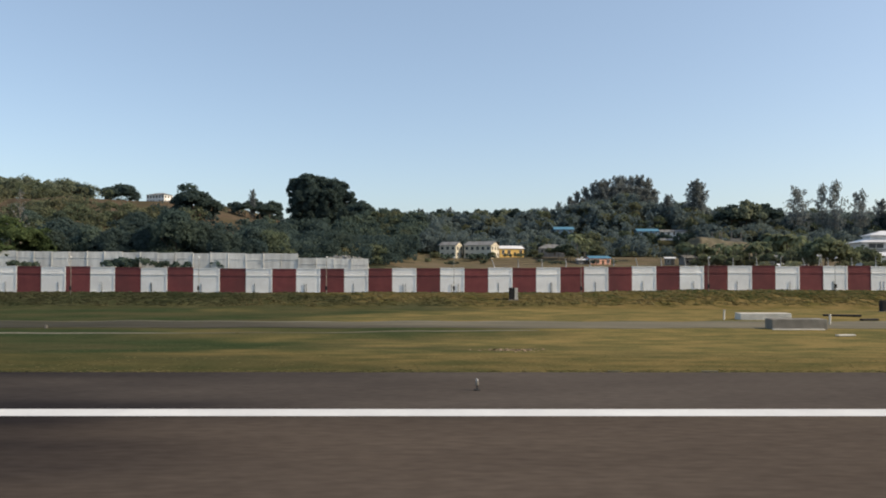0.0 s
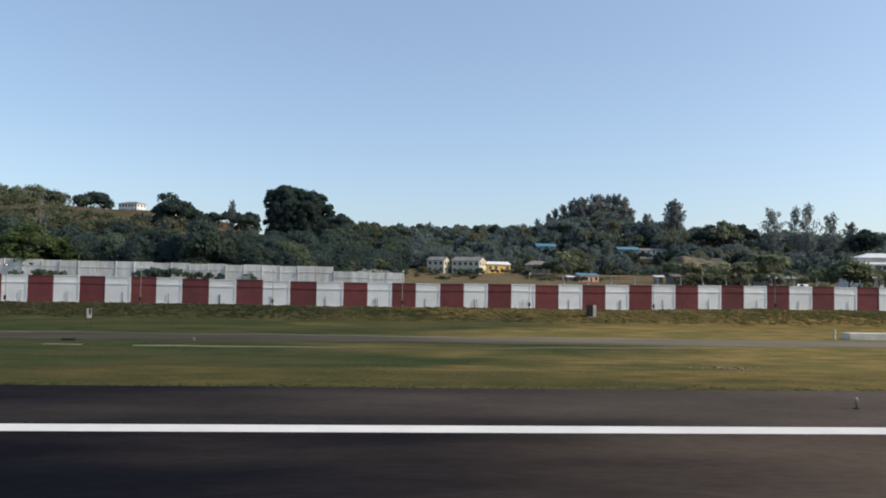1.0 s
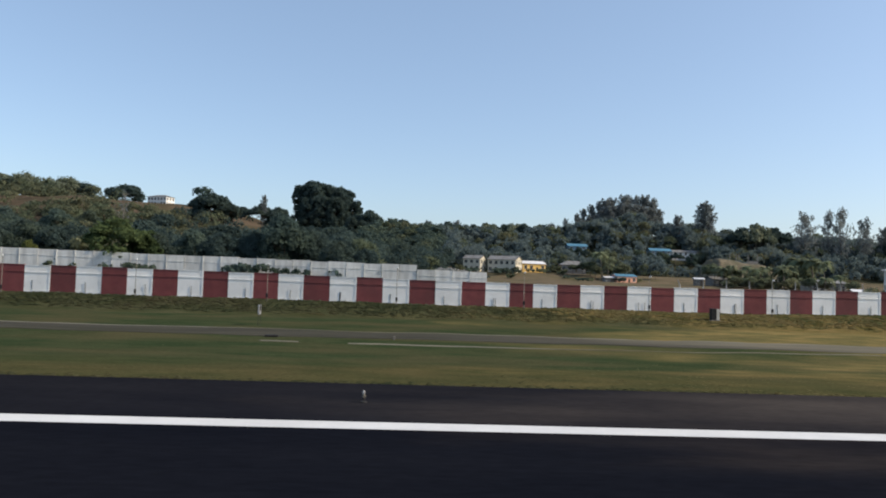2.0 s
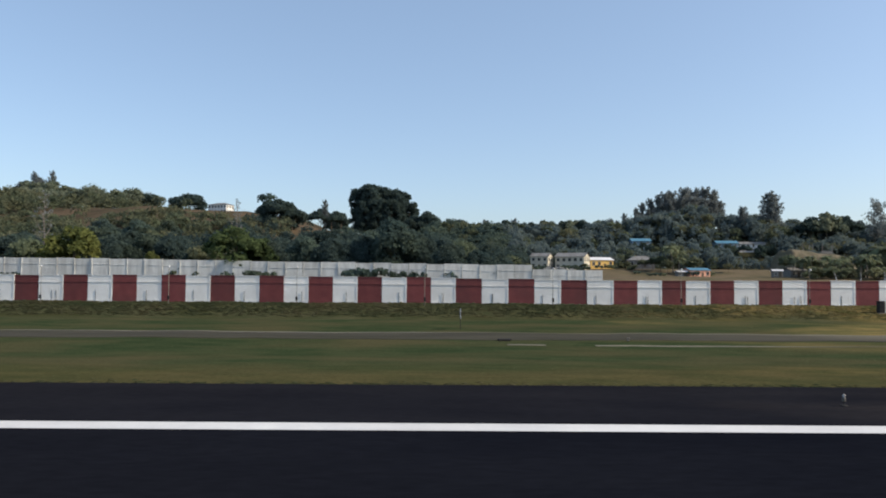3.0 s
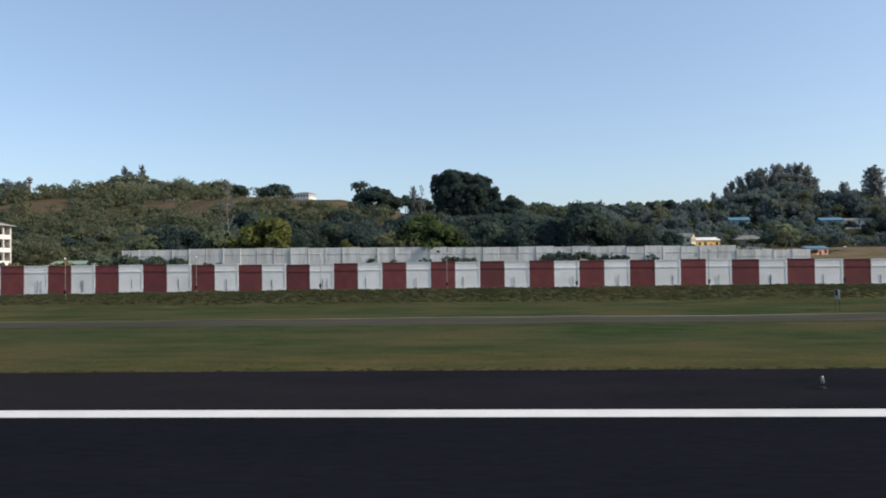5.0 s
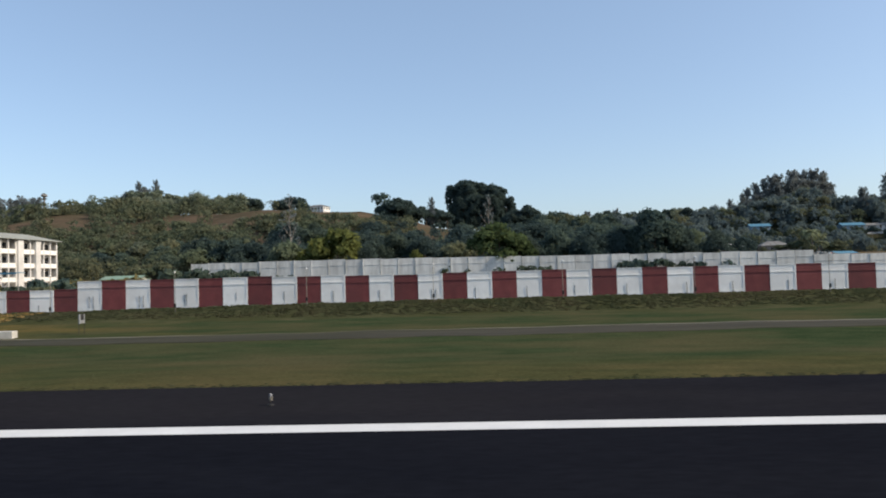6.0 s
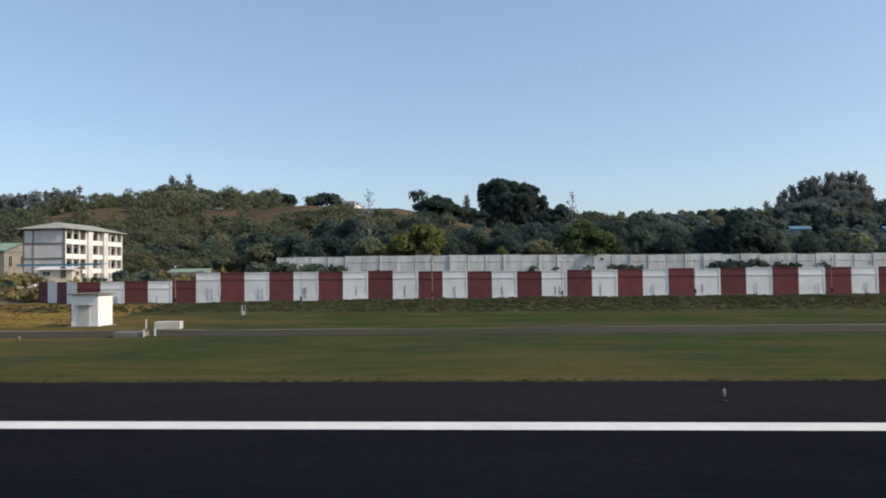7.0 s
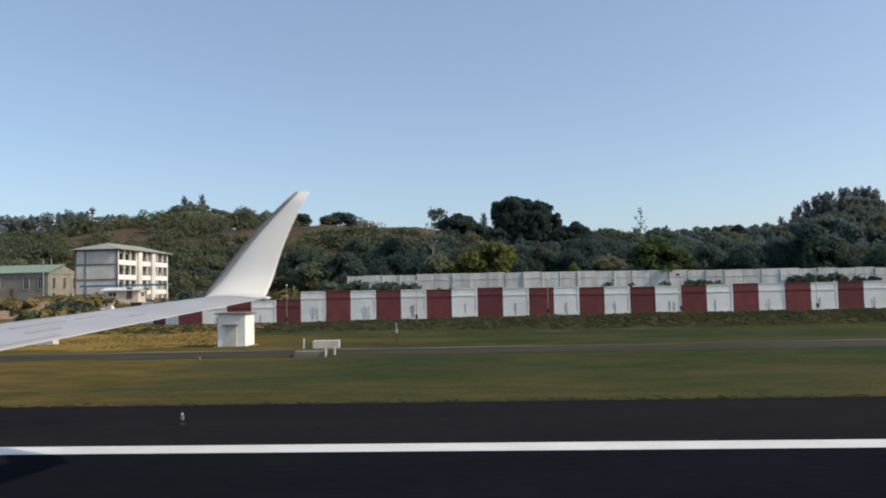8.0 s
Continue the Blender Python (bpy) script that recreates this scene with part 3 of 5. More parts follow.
def house(name, label, x, y, w, d, h, rz, wall_mat, roof_mat, storeys=1, bays=4, sides=2, rise=1.4, hip=0.0, over=0.45, z=None, category="house", balcony=False):
    """A house whose near corner stands at x, y: walls, gables, roof, a door, and a window with frame and pane in each bay and storey."""
    z = height(x + w / 2, y + d / 2) - 0.3 if z is None else z
    ob = thing(name, pose(x, y, z, 0, 0, rz), label, category)
    V, Fc = box_vf([(0, w, 0, d, -3.0, h)])
    if not hip:
        k = len(V)
        if w >= d:
            V += [(0, 0, h), (0, d, h), (0, d / 2, h + rise * 0.92), (w, 0, h), (w, d, h), (w, d / 2, h + rise * 0.92)]
        else:
            V += [(0, 0, h), (w, 0, h), (w / 2, 0, h + rise * 0.92), (0, d, h), (w, d, h), (w / 2, d, h + rise * 0.92)]
        Fc += [(k, k + 2, k + 1), (k + 3, k + 4, k + 5)]
    part("wall", mesh_of("wall", V, Fc, wall_mat), ob)
    part("roof", mesh_of("roof", *roof_vf(w, d, h, rise, over, hip), roof_mat), ob)
    fh = h / storeys
    ww, wh = min(1.3, 0.5 * w / bays), 0.48 * fh
    pane = boxes("pane", WINDOW, (0, ww, -0.02, 0.02, 0, wh))
    fr = boxes("window_frame", PALECON, (-0.08, 0, -0.06, 0.02, -0.08, wh + 0.08), (ww, ww + 0.08, -0.06, 0.02, -0.08, wh + 0.08), (0, ww, -0.06, 0.02, wh, wh + 0.08), (-0.12, ww + 0.12, -0.12, 0.02, -0.12, 0), (ww / 2 - 0.03, ww / 2 + 0.03, -0.05, 0.02, 0, wh))
    for s in range(storeys):
        for face, n, length in (("front", bays, w), ("side", sides, d)):
            for b in range(n):
                u = (b + 0.5) * length / n
                if face == "front":
                    m = pose(u - ww / 2, -0.03, s * fh + 0.32 * fh)
                else:
                    m = pose(w + 0.03, u - ww / 2, s * fh + 0.32 * fh, 0, 0, 90)
                if face == "front" and s == 0 and b == n // 2:
                    part("door", boxes("door", BARK, (0, 0.95, -0.04, 0.03, 0, 2.05)), ob, at=pose(u - 0.5, -0.03, 0.02))
                    continue
                wob = part("window", fr, ob, at=m)
                part("pane", pane, wob)
        if s and balcony:
            part("band", boxes("band", PALECON, (-0.03, w + 0.05, -0.08, d + 0.05, s * fh - 0.1, s * fh + 0.1)), ob)
    return ob


house("apartment_house", "two-storey cream house with grey tin roof above the field", 9.0, 343, 13.6, 9.5, 5.9, -27, CREAM, TIN, 2, 5, 3, 1.9, balcony=True)
house("apartment_house", "smaller two-storey cream house with grey tin roof", -2.4, 344, 8.4, 7.5, 5.6, -27, CREAM, TIN, 2, 3, 2, 1.7, balcony=True)
house("bungalow", "yellow bungalow with a pale tin roof", 26.0, 346, 12.0, 7, 3.6, 18, YELLOW, WHITETIN, 1, 4, 3, 1.4, z=8.3)
house("bungalow", "dark grey bungalow half hidden by bushes", 44.5, 349, 12.0, 7, 3.4, -5, GREYWALL, TIN, 1, 4, 2, 2.0, hip=1, z=8.6)
house("bungalow", "low pink house with a blue tin roof in the field", 61.5, 313, 9.5, 6, 2.9, 14, PINK, BLUETIN, 1, 4, 2, 1.0, over=0.35)
house("hill_house", "blue-roofed hillside house among dark trees", 61.5, 410, 10.5, 7, 1.9, 0, PALEBLUE, BLUETIN, 1, 3, 2, 1.6, z=22.1)
house("hill_house", "blue-roofed house on the wooded slope", 105.0, 400, 11.5, 7, 1.8, 0, PALEBLUE, BLUETIN, 1, 4, 2, 1.5, z=20.8)
house("hill_house", "long pale house under a grey tin roof on the slope", 118.0, 402, 15.0, 6, 1.7, 0, PLASTER, TIN, 1, 5, 2, 1.2, z=20.7)
house("hilltop_house", "long white two-storey house on the hilltop", -212.0, 528, 15.5, 9, 6.2, -20, WHITE, TIN, 2, 6, 3, 1.6, hip=1, z=47.8)


def depot(x, y, z):
    """A long two-tiered hall: window bands under a wide eave, and a raised upper roof set back from the lower one."""
    w, d = 34.0, 14.0
    ob = thing("depot_building", pose(x, y, z, 0, 0, -14), "long white building with window bands under tiered white roofs", "building")
    part("wall", boxes("wall", PLASTER, (0, w, 0, d, -2, 10.0)), ob)
    part("roof", mesh_of("roof", *roof_vf(w, d, 10.0, 2.0, 0.8, 0.8), WHITETIN), ob, "white tin lower roof")
    part("clerestory", boxes("clerestory", PLASTER, (3.4, w - 3.4, 3.0, d - 3.0, 10.2, 12.3)), ob)
    part("roof", mesh_of("roof", *roof_vf(w - 6.8, d - 5.0, 12.2, 1.5, 0.5, 0.9), WHITETIN), ob, "white tin upper roof", at=pose(3.4, 2.5, 0))
    part("band", boxes("band", CONCRETE, (-0.1, w + 0.1, -0.35, 0, 7.75, 7.95)), ob, "grey ledge between the storeys")
    for row, (z0, hh) in enumerate(((8.3, 1.35), (5.9, 1.35), (3.4, 1.35))):
        for b in range(6):
            ww = 4.0
            fr = part("window", boxes("window_frame", PALECON, (-0.15, 0, -0.06, 0.02, -0.1, hh + 0.1), (ww, ww + 0.15, -0.06, 0.02, -0.1, hh + 0.1), (0, ww, -0.06, 0.02, hh, hh + 0.1), (-0.2, ww + 0.2, -0.15, 0.02, -0.15, 0),
                                         (ww / 2 - 0.08, ww / 2 + 0.08, -0.06, 0.02, 0, hh)), ob, at=pose(2.0 + 5.2 * b, -0.03, z0))
            part("pane", boxes("pane", WINDOW, (0, ww, -0.03, 0.02, 0, hh)), fr)


house("lean_to", "small lean-to with a white tin roof beside the pink house", 56.6, 313.5, 4.0, 3, 1.9, 8, GREYWALL, WHITETIN, 1, 2, 1, 0.5, over=0.5, z=4.4, category="shed")
house("shed", "small shed under a bright white tin roof in the field", 86.8, 291, 3.4, 3, 2.5, -8, GREYWALL, WHITETIN, 1, 2, 1, 0.6, over=0.5, z=4.2)
house("shed", "low shed with a dull grey tin roof beside the palms", 96.5, 297, 7.0, 5, 2.7, 12, GREYWALL, TIN, 1, 3, 1, 1.1, z=4.3)
house("shed", "small white-roofed shed among bushes beyond the wall", 74.0, 165, 4.2, 3, 2.5, -6, PLASTER, WHITETIN, 1, 2, 1, 0.6, over=0.6, z=1.2)


def earth_bank():
    """A cut bank of bare soil with a flat top, steep towards the field."""
    V, Fc = [], []
    nx, ny = 44, 26
    for j in range(ny + 1):
        for i in range(nx + 1):
            x, y = 106 + 54 * i / nx, 328 + 40 * j / ny
            g = height(x, y)
            n = 1.6 * noise.noise((x / 5, y / 5, 4.0)) + 0.8 * noise.noise((x / 1.9, y / 1.9, 7.0))
            k = ease(112, 120, x + 1.5 * n) * ease(158, 138, x) * ease(331, 346, y + n) * (1 - ease(354, 367, y))
            V.append((x, y, g - 0.3 + (17.6 - 0.12 * max(0.0, x - 120) + 0.5 * n - g) * k))
    for j in range(ny):
        for i in range(nx):
            q = j * (nx + 1) + i
            Fc.append((q, q + 1, q + nx + 2, q + nx + 1))
    ob = new("earth_bank", mesh_of("earth_bank", V, Fc, EARTH, True))
    tagged(ob, "steep cut bank of bare brown soil behind the palms", "bank", kind="structure")


earth_bank()
shell = thing("unfinished_frame", pose(126.6, 349.0, 15.4), "bare pale concrete columns of an unfinished house on the bank", "building")
part("floor_slab", boxes("floor_slab", CONCRETE, (-0.6, 14.6, -0.4, 4.6, -2.0, 0.35)), shell)
part("low_wall", boxes("low_wall", GREYWALL, (8.6, 14.0, -0.1, 0.12, 0.35, 1.5)), shell)
column = boxes("column", GREYWALL, (-0.14, 0.14, -0.14, 0.14, 0.3, 4.6))
for u, v in ((0.0, 0.0), (4.6, 0.0), (9.2, 0.0), (13.8, 0.0), (5.2, 4.2)):
    part("column", column, shell, at=pose(u, v, 0, 0, 0, 3))
house("low_block", "low tan block half hidden among trees", 106.0, 240, 12.0, 7, 3.9, 0, TAN, TIN, 1, 5, 2, 1.0, z=2.4, category="building")
depot(126.5, 225, 1.1)
house("depot_annex", "low white annex with a pale roof in front of the hall", 122.0, 208, 16.0, 9, 5.6, 0, PLASTER, WHITETIN, 1, 4, 2, 1.1, z=1.1, category="building")
house("workshop_hall", "grey workshop hall under a pale green tin roof", -240.0, 180, 19.0, 14, 6.0, 0, TAN, GREENTIN, 1, 5, 3, 2.2, category="building", z=4.6)
house("shed", "small pale shed with a light green roof among shrubs", -173.8, 172, 8.8, 5, 2.5, 0, PLASTER, GREENTIN, 1, 3, 2, 0.8, over=0.6)


def school(x, y, z):
    """A three-storey block with its gable end to the runway and open galleries along its sunny side."""
    w, d, h, fh = 9.7, 25.0, 9.9, 3.3
    ob = thing("school_block", pose(x, y, z), "three-storey white block with open galleries and a hipped roof", "building")
    part("wall", boxes("wall", PLASTER, (0, w - 1.8, 0, d, -2, h), (w - 1.8, w, 0, 0.3, -2, h), (w - 1.8, w, d - 0.3, d, -2, h)), ob)
    part("roof", mesh_of("roof", *roof_vf(w, d, h, 1.7, 0.9, 1.0), PALETIN), ob, "pale grey hipped tin roof")
    part("frame", boxes("frame", CONCRETE, *[(-0.04, w + 0.04, -0.08, 0.02, fh * k - 0.18, fh * k + 0.18) for k in (0, 1, 2)],
                        (2.2, 2.5, -0.1, 0.02, -1, h), (w - 0.35, w + 0.05, -0.1, 0.02, -1, h), (-0.05, 0.3, -0.1, 0.02, -1, h), (-0.04, w + 0.05, -0.1, 0.02, h - 0.35, h)), ob, "grey concrete frame")
    par = boxes("parapet", WHITE, (w - 0.18, w, 0.3, 8.6, 0, 1.05), (w - 0.18, w, 11.4, d - 0.3, 0, 1.05))
    flo = boxes("gallery_floor", CONCRETE, (w - 1.8, w + 0.02, 0.3, d - 0.3, -0.22, 0))
    col = boxes("column", PLASTER, (w - 0.4, w + 0.03, -0.2, 0.2, -1, h))
    tower = boxes("stair_tower", PLASTER, (w - 1.8, w + 0.5, 0, 1.9, -2, h - 0.2))
    for v in (8.6, 15.4):
        part("stair_tower", tower, ob, at=pose(0, v, 0))
    for k in range(3):
        if k:
            part("gallery_floor", flo, ob, at=pose(0, 0, fh * k))
        part("parapet", par, ob, at=pose(0, 0, fh * k))
        for b in range(9):
            wob = part("window", boxes("window_frame", PALECON, (w - 1.82, w - 1.72, -0.1, 2.1, 1.0, 1.1), (w - 1.82, w - 1.72, -0.1, 0, 1.0, 2.6), (w - 1.82, w - 1.72, 2.0, 2.1, 1.0, 2.6)), ob, at=pose(0, 0.8 + 2.65 * b, fh * k))
            part("pane", boxes("pane", WINDOW, (w - 1.8, w - 1.77, 0, 2.0, 1.1, 2.55)), wob)
    for b in range(10):
        part("column", col, ob, at=pose(0, 0.3 + (d - 0.6) * b / 9, 0))


school(-200.9, 157.6, 4.6)

can = thing("walkway_canopy", pose(-181, 132, height(-170, 132)), "long blue tin canopy on thin posts in front of the block", "canopy")
part("roof", boxes("roof", BLUETIN, (-4, 12.2, 0, 2.5, 4.0, 4.15), (-4, 12.2, -0.02, 0.05, 3.8, 4.0)), can, "blue tin sheet roof")
for k in range(5):
    part("post", mesh_of("post", *tube([(0, 0, -0.3), (0, 0, 4.0)], [0.07, 0.07], 6), GALV), can, at=pose(-3.4 + 3.8 * k, 1.2, 0))
for q in ((-206.5, 155.0), (-203.8, 153.5)):
    ob = thing("flag_pole", pose(*q, height(*q)), "tall pale bare steel mast beside the block", "mast", "masts")
    part("pole", mesh_of("pole", *tube([(0, 0, -0.4), (0, 0, 10.5)], [0.14, 0.10], 8), GALV), ob)


def soil_heap(x, y, w, h, seed):
    """A rough cone of tipped soil."""
    V, Fc = [(0, 0, h)], []
    rings, n = 6, 18
    for r in range(1, rings + 1):
        for j in range(n):
            a, f = 2 * math.pi * j / n, r / rings
            k = 1 + 0.35 * noise.noise((seed + 1.5 * math.cos(a), 1.5 * math.sin(a), f * 2))
            V.append((math.cos(a) * w * f * k, math.sin(a) * w * 0.7 * f * k, h * (1 - f) ** 0.8 * (1 + 0.5 * noise.noise((seed, j * 0.7, r * 1.3))) - 0.15 * f))
    for j in range(n):
        Fc.append((0, 1 + j, 1 + (j + 1) % n))
        for r in range(rings - 1):
            p, q = 1 + r * n, 1 + (r + 1) * n
            Fc.append((p + j, q + j, q + (j + 1) % n, p + (j + 1) % n))
    ob = new("soil_mound", mesh_of("soil_mound", V, Fc, SOIL, True))
    ob.matrix_world = pose(x, y, height(x, y) - 0.05)
    tagged(ob, "mound of tipped reddish soil on rough ground", "mound", "soil mounds")


for k, (x, y, w, h) in enumerate(((-172, 112, 4.5, 1.6), (-178, 116, 5.5, 1.3), (-184, 120, 5, 1.8), (-166, 118, 4, 1.0), (-190, 124, 6, 1.4), (-175, 126, 5, 1.2), (-196, 117, 7, 2.0), (-188, 111, 6, 1.7), (-203, 122, 8, 1.8))):
    soil_heap(x, y, w, h, k * 3.1)

house("shed", "low pale open shed with a white tin roof near the block", -178.5, 128.5, 6.0, 4, 1.5, 6, CREAM, WHITETIN, 1, 2, 1, 0.5, over=0.5, z=3.6)
tarp = new("tarpaulin_heap", mesh_of("tarpaulin_heap", [(-2.3, -1, 0), (2.1, -1, 0), (2.6, 1.2, 0), (-2.0, 1.2, 0), (-1.4, -0.2, 0.7), (0.4, 0.2, 1.0), (1.7, 0.0, 1.55), (-0.2, 0.7, 0.8)], [(0, 1, 6, 5, 4), (1, 2, 6), (2, 3, 7, 5, 6), (3, 0, 4, 7), (4, 5, 7), (3, 2, 1, 0)], PLASTER))
tarp.matrix_world = pose(-170.0, 112, height(-170, 112) + 0.05)
tagged(tarp, "heap of material under a crumpled white tarpaulin", "tarpaulin")
house("hut", "small hut with a pale tin roof below the round tree", -141.0, 330, 8.0, 5, 2.6, 0, GREYWALL, WHITETIN, 1, 3, 2, 0.8, z=17.5)


def rubble_pile(x, y, w, d, h):
    """A long heap of broken stone."""
    rs = np.random.RandomState(3)
    ob = thing("rubble_pile", pose(x, y, height(x, y) - 0.1), "long heap of pale grey broken stone behind the wall", "rubble")
    V, Fc = [], []
    nx, ny = 26, 10
    for j in range(ny + 1):
        for i in range(nx + 1):
            u, v = 2 * i / nx - 1, 2 * j / ny - 1
            f = max(0.0, 1 - u ** 4) * max(0.0, 1 - v * v)
            V.append((u * w, v * d, h * f ** 0.6 * (0.8 + 0.35 * noise.noise((u * 5, v * 3, 1.0))) + 0.25 * rs.uniform(-1, 1) * f))
    for j in range(ny):
        for i in range(nx):
            a = j * (nx + 1) + i
            Fc.append((a, a + 1, a + nx + 2, a + nx + 1))
    part("heap", mesh_of("heap", V, Fc, RUBBLE), ob)
    for k in range(40):
        u, v, s = rs.uniform(-0.9, 0.9), rs.uniform(-0.8, 0.2), rs.uniform(0.15, 0.4)
        f = max(0.0, 1 - u ** 4) * max(0.0, 1 - v * v)
        st = bevelled("stone", RUBBLE, s * 0.25, (-s, s, -s * 0.8, s * 0.8, -s * 0.6, s * 0.6)) if k < 4 else STONES[k % 4]
        if k < 4:
            STONES.append(st)
        part("stone", st, ob, at=pose(u * w, v * d, h * f ** 0.6 * 0.85, rs.uniform(0, 90), rs.uniform(0, 90), rs.uniform(0, 90)))


STONES = []
rubble_pile(-20.3, 142, 4.6, 3.0, 3.5)

# security camera masts on the wall, broken slabs and planks in the grass, small markers by the road
for x, lean in ((43.0, 10), (43.75, -7)):
    ob = thing("camera_mast", pose(x, 88.6, float(np.interp(x, *WALL_TOP)) - 1.2, 0, lean, 0), "thin pale leaning camera mast behind the wall", "mast", "camera masts")
    part("pole", mesh_of("pole", *tube([(0, 0, 0), (0, 0, 2.4)], [0.06, 0.05], 8), GALV), ob)
    part("camera_housing", bevelled("camera_housing", LAMPWHITE, 0.03, (-0.42, 0.10, -0.09, 0.09, 2.38, 2.56)), ob, "white camera housing")


def lying(name, x, y, w, d, h, mat, label, cat, rz=0):
    ob = new(name, bevelled(name, mat, min(h, d) * 0.2, (-w / 2, w / 2, -d / 2, d / 2, 0, h)))
    ob.matrix_world = pose(x, y, height(x, y) + 0.02, 0, 0, rz)
    tagged(ob, label, cat)


lying("plank", 23.4, 46.8, 1.3, 0.3, 0.08, PALECON, "pale weathered plank lying on the dry grass", "plank", 12)
# the two beams stand for thin dark broken concrete slabs
lying("beam", 33.1, 65.0, 3.0, 0.5, 0.16, DARKMETAL, "thin dark broken concrete slab lying in the grass", "beam", -14)
lying("beam", 32.6, 60.0, 1.5, 0.4, 0.14, DARKMETAL, "thin dark broken concrete slab lying beside the bank", "beam", 9)
lying("stone", -38.2, 52.2, 0.9, 0.4, 0.14, DARKMETAL, "flat dark stone beside the perimeter road", "stone", 10)
for x, w in ((4.1, 0.5), (7.6, 0.6)):
    lying("edging_slab", x, 27.15, w, 0.12, 0.03, KERB, "flat pale concrete edging slab between asphalt and grass", "slab", 0)
for x, y in ((-29.7, 51.6), (-129.73, 51.2)):
    lying("road_marker", x, y, 0.17, 0.17, 0.24, CONCRETE, "small pale kerb marker beside the road", "marker")


# ---- trees ----
def leaf_quads(rs, centres, normals, size, droop=0.0, aspect=1.6, ruffle=0.6):
    """Four corners for a leaf spray at each centre, loosely turned to its normal."""
    n = len(centres)
    nr = normals + rs.normal(0, ruffle, (n, 3))
    nr /= np.linalg.norm(nr, axis=1)[:, None] + 1e-9
    a = np.cross(nr, rs.normal(0, 1, (n, 3)))
    a[:, 2] -= droop
    a /= np.linalg.norm(a, axis=1)[:, None] + 1e-9
    b = np.cross(nr, a)
    s = size * rs.uniform(0.55, 1.35, (n, 1))
    a, b = a * s * aspect * 0.5, b * s * 0.5
    k = rs.uniform(0.3, 1.0, (n, 1))
    return np.stack([centres - a - b * k, centres + a * 0.6 - b, centres + a + b * k * 0.5, centres - a * 0.5 + b], 1)


def clump_cloud(rs, clumps, per_area, size, fill=True, inner=0.78, **kw):
    """Leaf sprays over the upper shells of some ellipsoid clumps (x, y, z, rx, ry, rz)."""
    out = []
    for x, y, z, rx, ry, rz in clumps:
        n = max(8, int(per_area * 4 * math.pi * ((rx * ry + rx * rz + ry * rz) / 3)))
        d = rs.normal(0, 1, (n, 3))
        d /= np.linalg.norm(d, axis=1)[:, None]
        low = d[:, 2] < -0.45
        d[low, 2] *= -0.6
        r = rs.uniform(inner, 1.07, (n, 1))
        c = d * r * (rx, ry, rz) + (x, y, z)
        nn = d / (rx, ry, rz)
        nn /= np.linalg.norm(nn, axis=1)[:, None]
        out.append(leaf_quads(rs, c, nn, size, **kw))
        m = n // 5 if fill else 0
        if m > 3:
            out.append(leaf_quads(rs, d[:m] * (rx, ry, rz) * 0.74 + (x, y, z), nn[:m], size * 2.3, aspect=1.3, ruffle=0.5))
    return np.concatenate(out)


def limbs(rs, h, r, n, spread, start=0.35, bark=BARK, name="trunk"):
    """A tapered, slightly bent trunk and n limbs that rise from it."""
    bend = rs.uniform(-0.04, 0.04, 2) * h
    spine = [(bend[0] * t * t, bend[1] * t * t, h * t) for t in (0, 0.25, 0.5, 0.75, 1.0)]
    vf = [tube([(0, 0, -0.6), *spine], [r * 1.3, r * 1.1, r * 0.85, r * 0.65, r * 0.42, r * 0.12], 7)]
    for i in range(n):
        t = start + (0.92 - start) * i / max(1, n - 1)
        w = 2.4 * i + rs.uniform(-0.4, 0.4)
        L = spread * (1.15 - 0.6 * t) * rs.uniform(0.7, 1.1)
        p = Vector((bend[0] * t * t, bend[1] * t * t, h * t))
        q = p + Vector((math.cos(w) * L, math.sin(w) * L, L * 0.55))
        vf.append(tube([p, (p + q) / 2 + Vector((0, 0, -0.05 * L)), q], [r * 0.4 * (1.2 - t), r * 0.26 * (1.2 - t), r * 0.07], 5))
    return mesh_of(name, *joined(*vf), bark)


def broadleaf(seed, h, w, leaf, size=0.75, dens=1.1, flat=0.55, crown=0.62, skirt=0):
    """Crown of uneven clumps over spreading limbs."""
    rs = np.random.RandomState(seed)
    c0 = h * (1 - crown / 2)
    cl = []
    for i in range(16):
        a, r = rs.uniform(0, 2 * math.pi), w * 0.36 * math.sqrt(rs.uniform(0, 1))
        lift = h * crown * 0.5 * (0.75 * (1 - (r / (w * 0.42)) ** 2) * flat * 1.6 - 0.25 + rs.uniform(-0.25, 0.2))
        s = w * rs.uniform(0.13, 0.22)
        cl.append((r * math.cos(a), r * math.sin(a), min(c0 + lift, h - s * 0.75), s, s, s * rs.uniform(0.65, 0.9)))
    cl.append((0, 0, h - w * 0.16, w * 0.18, w * 0.18, w * 0.15))
    for i in range(skirt):
        a, z, s = 2.4 * i, h * (0.2 + 0.42 * (i % 4) / 3), w * rs.uniform(0.13, 0.19)
        cl.append((w * 0.31 * math.cos(a), w * 0.31 * math.sin(a), z, s, s, s * 1.05))
    return limbs(rs, h * 0.8, max(0.12, h * 0.022), 7, w * 0.36), quads("crown", clump_cloud(rs, cl, dens, size), leaf)


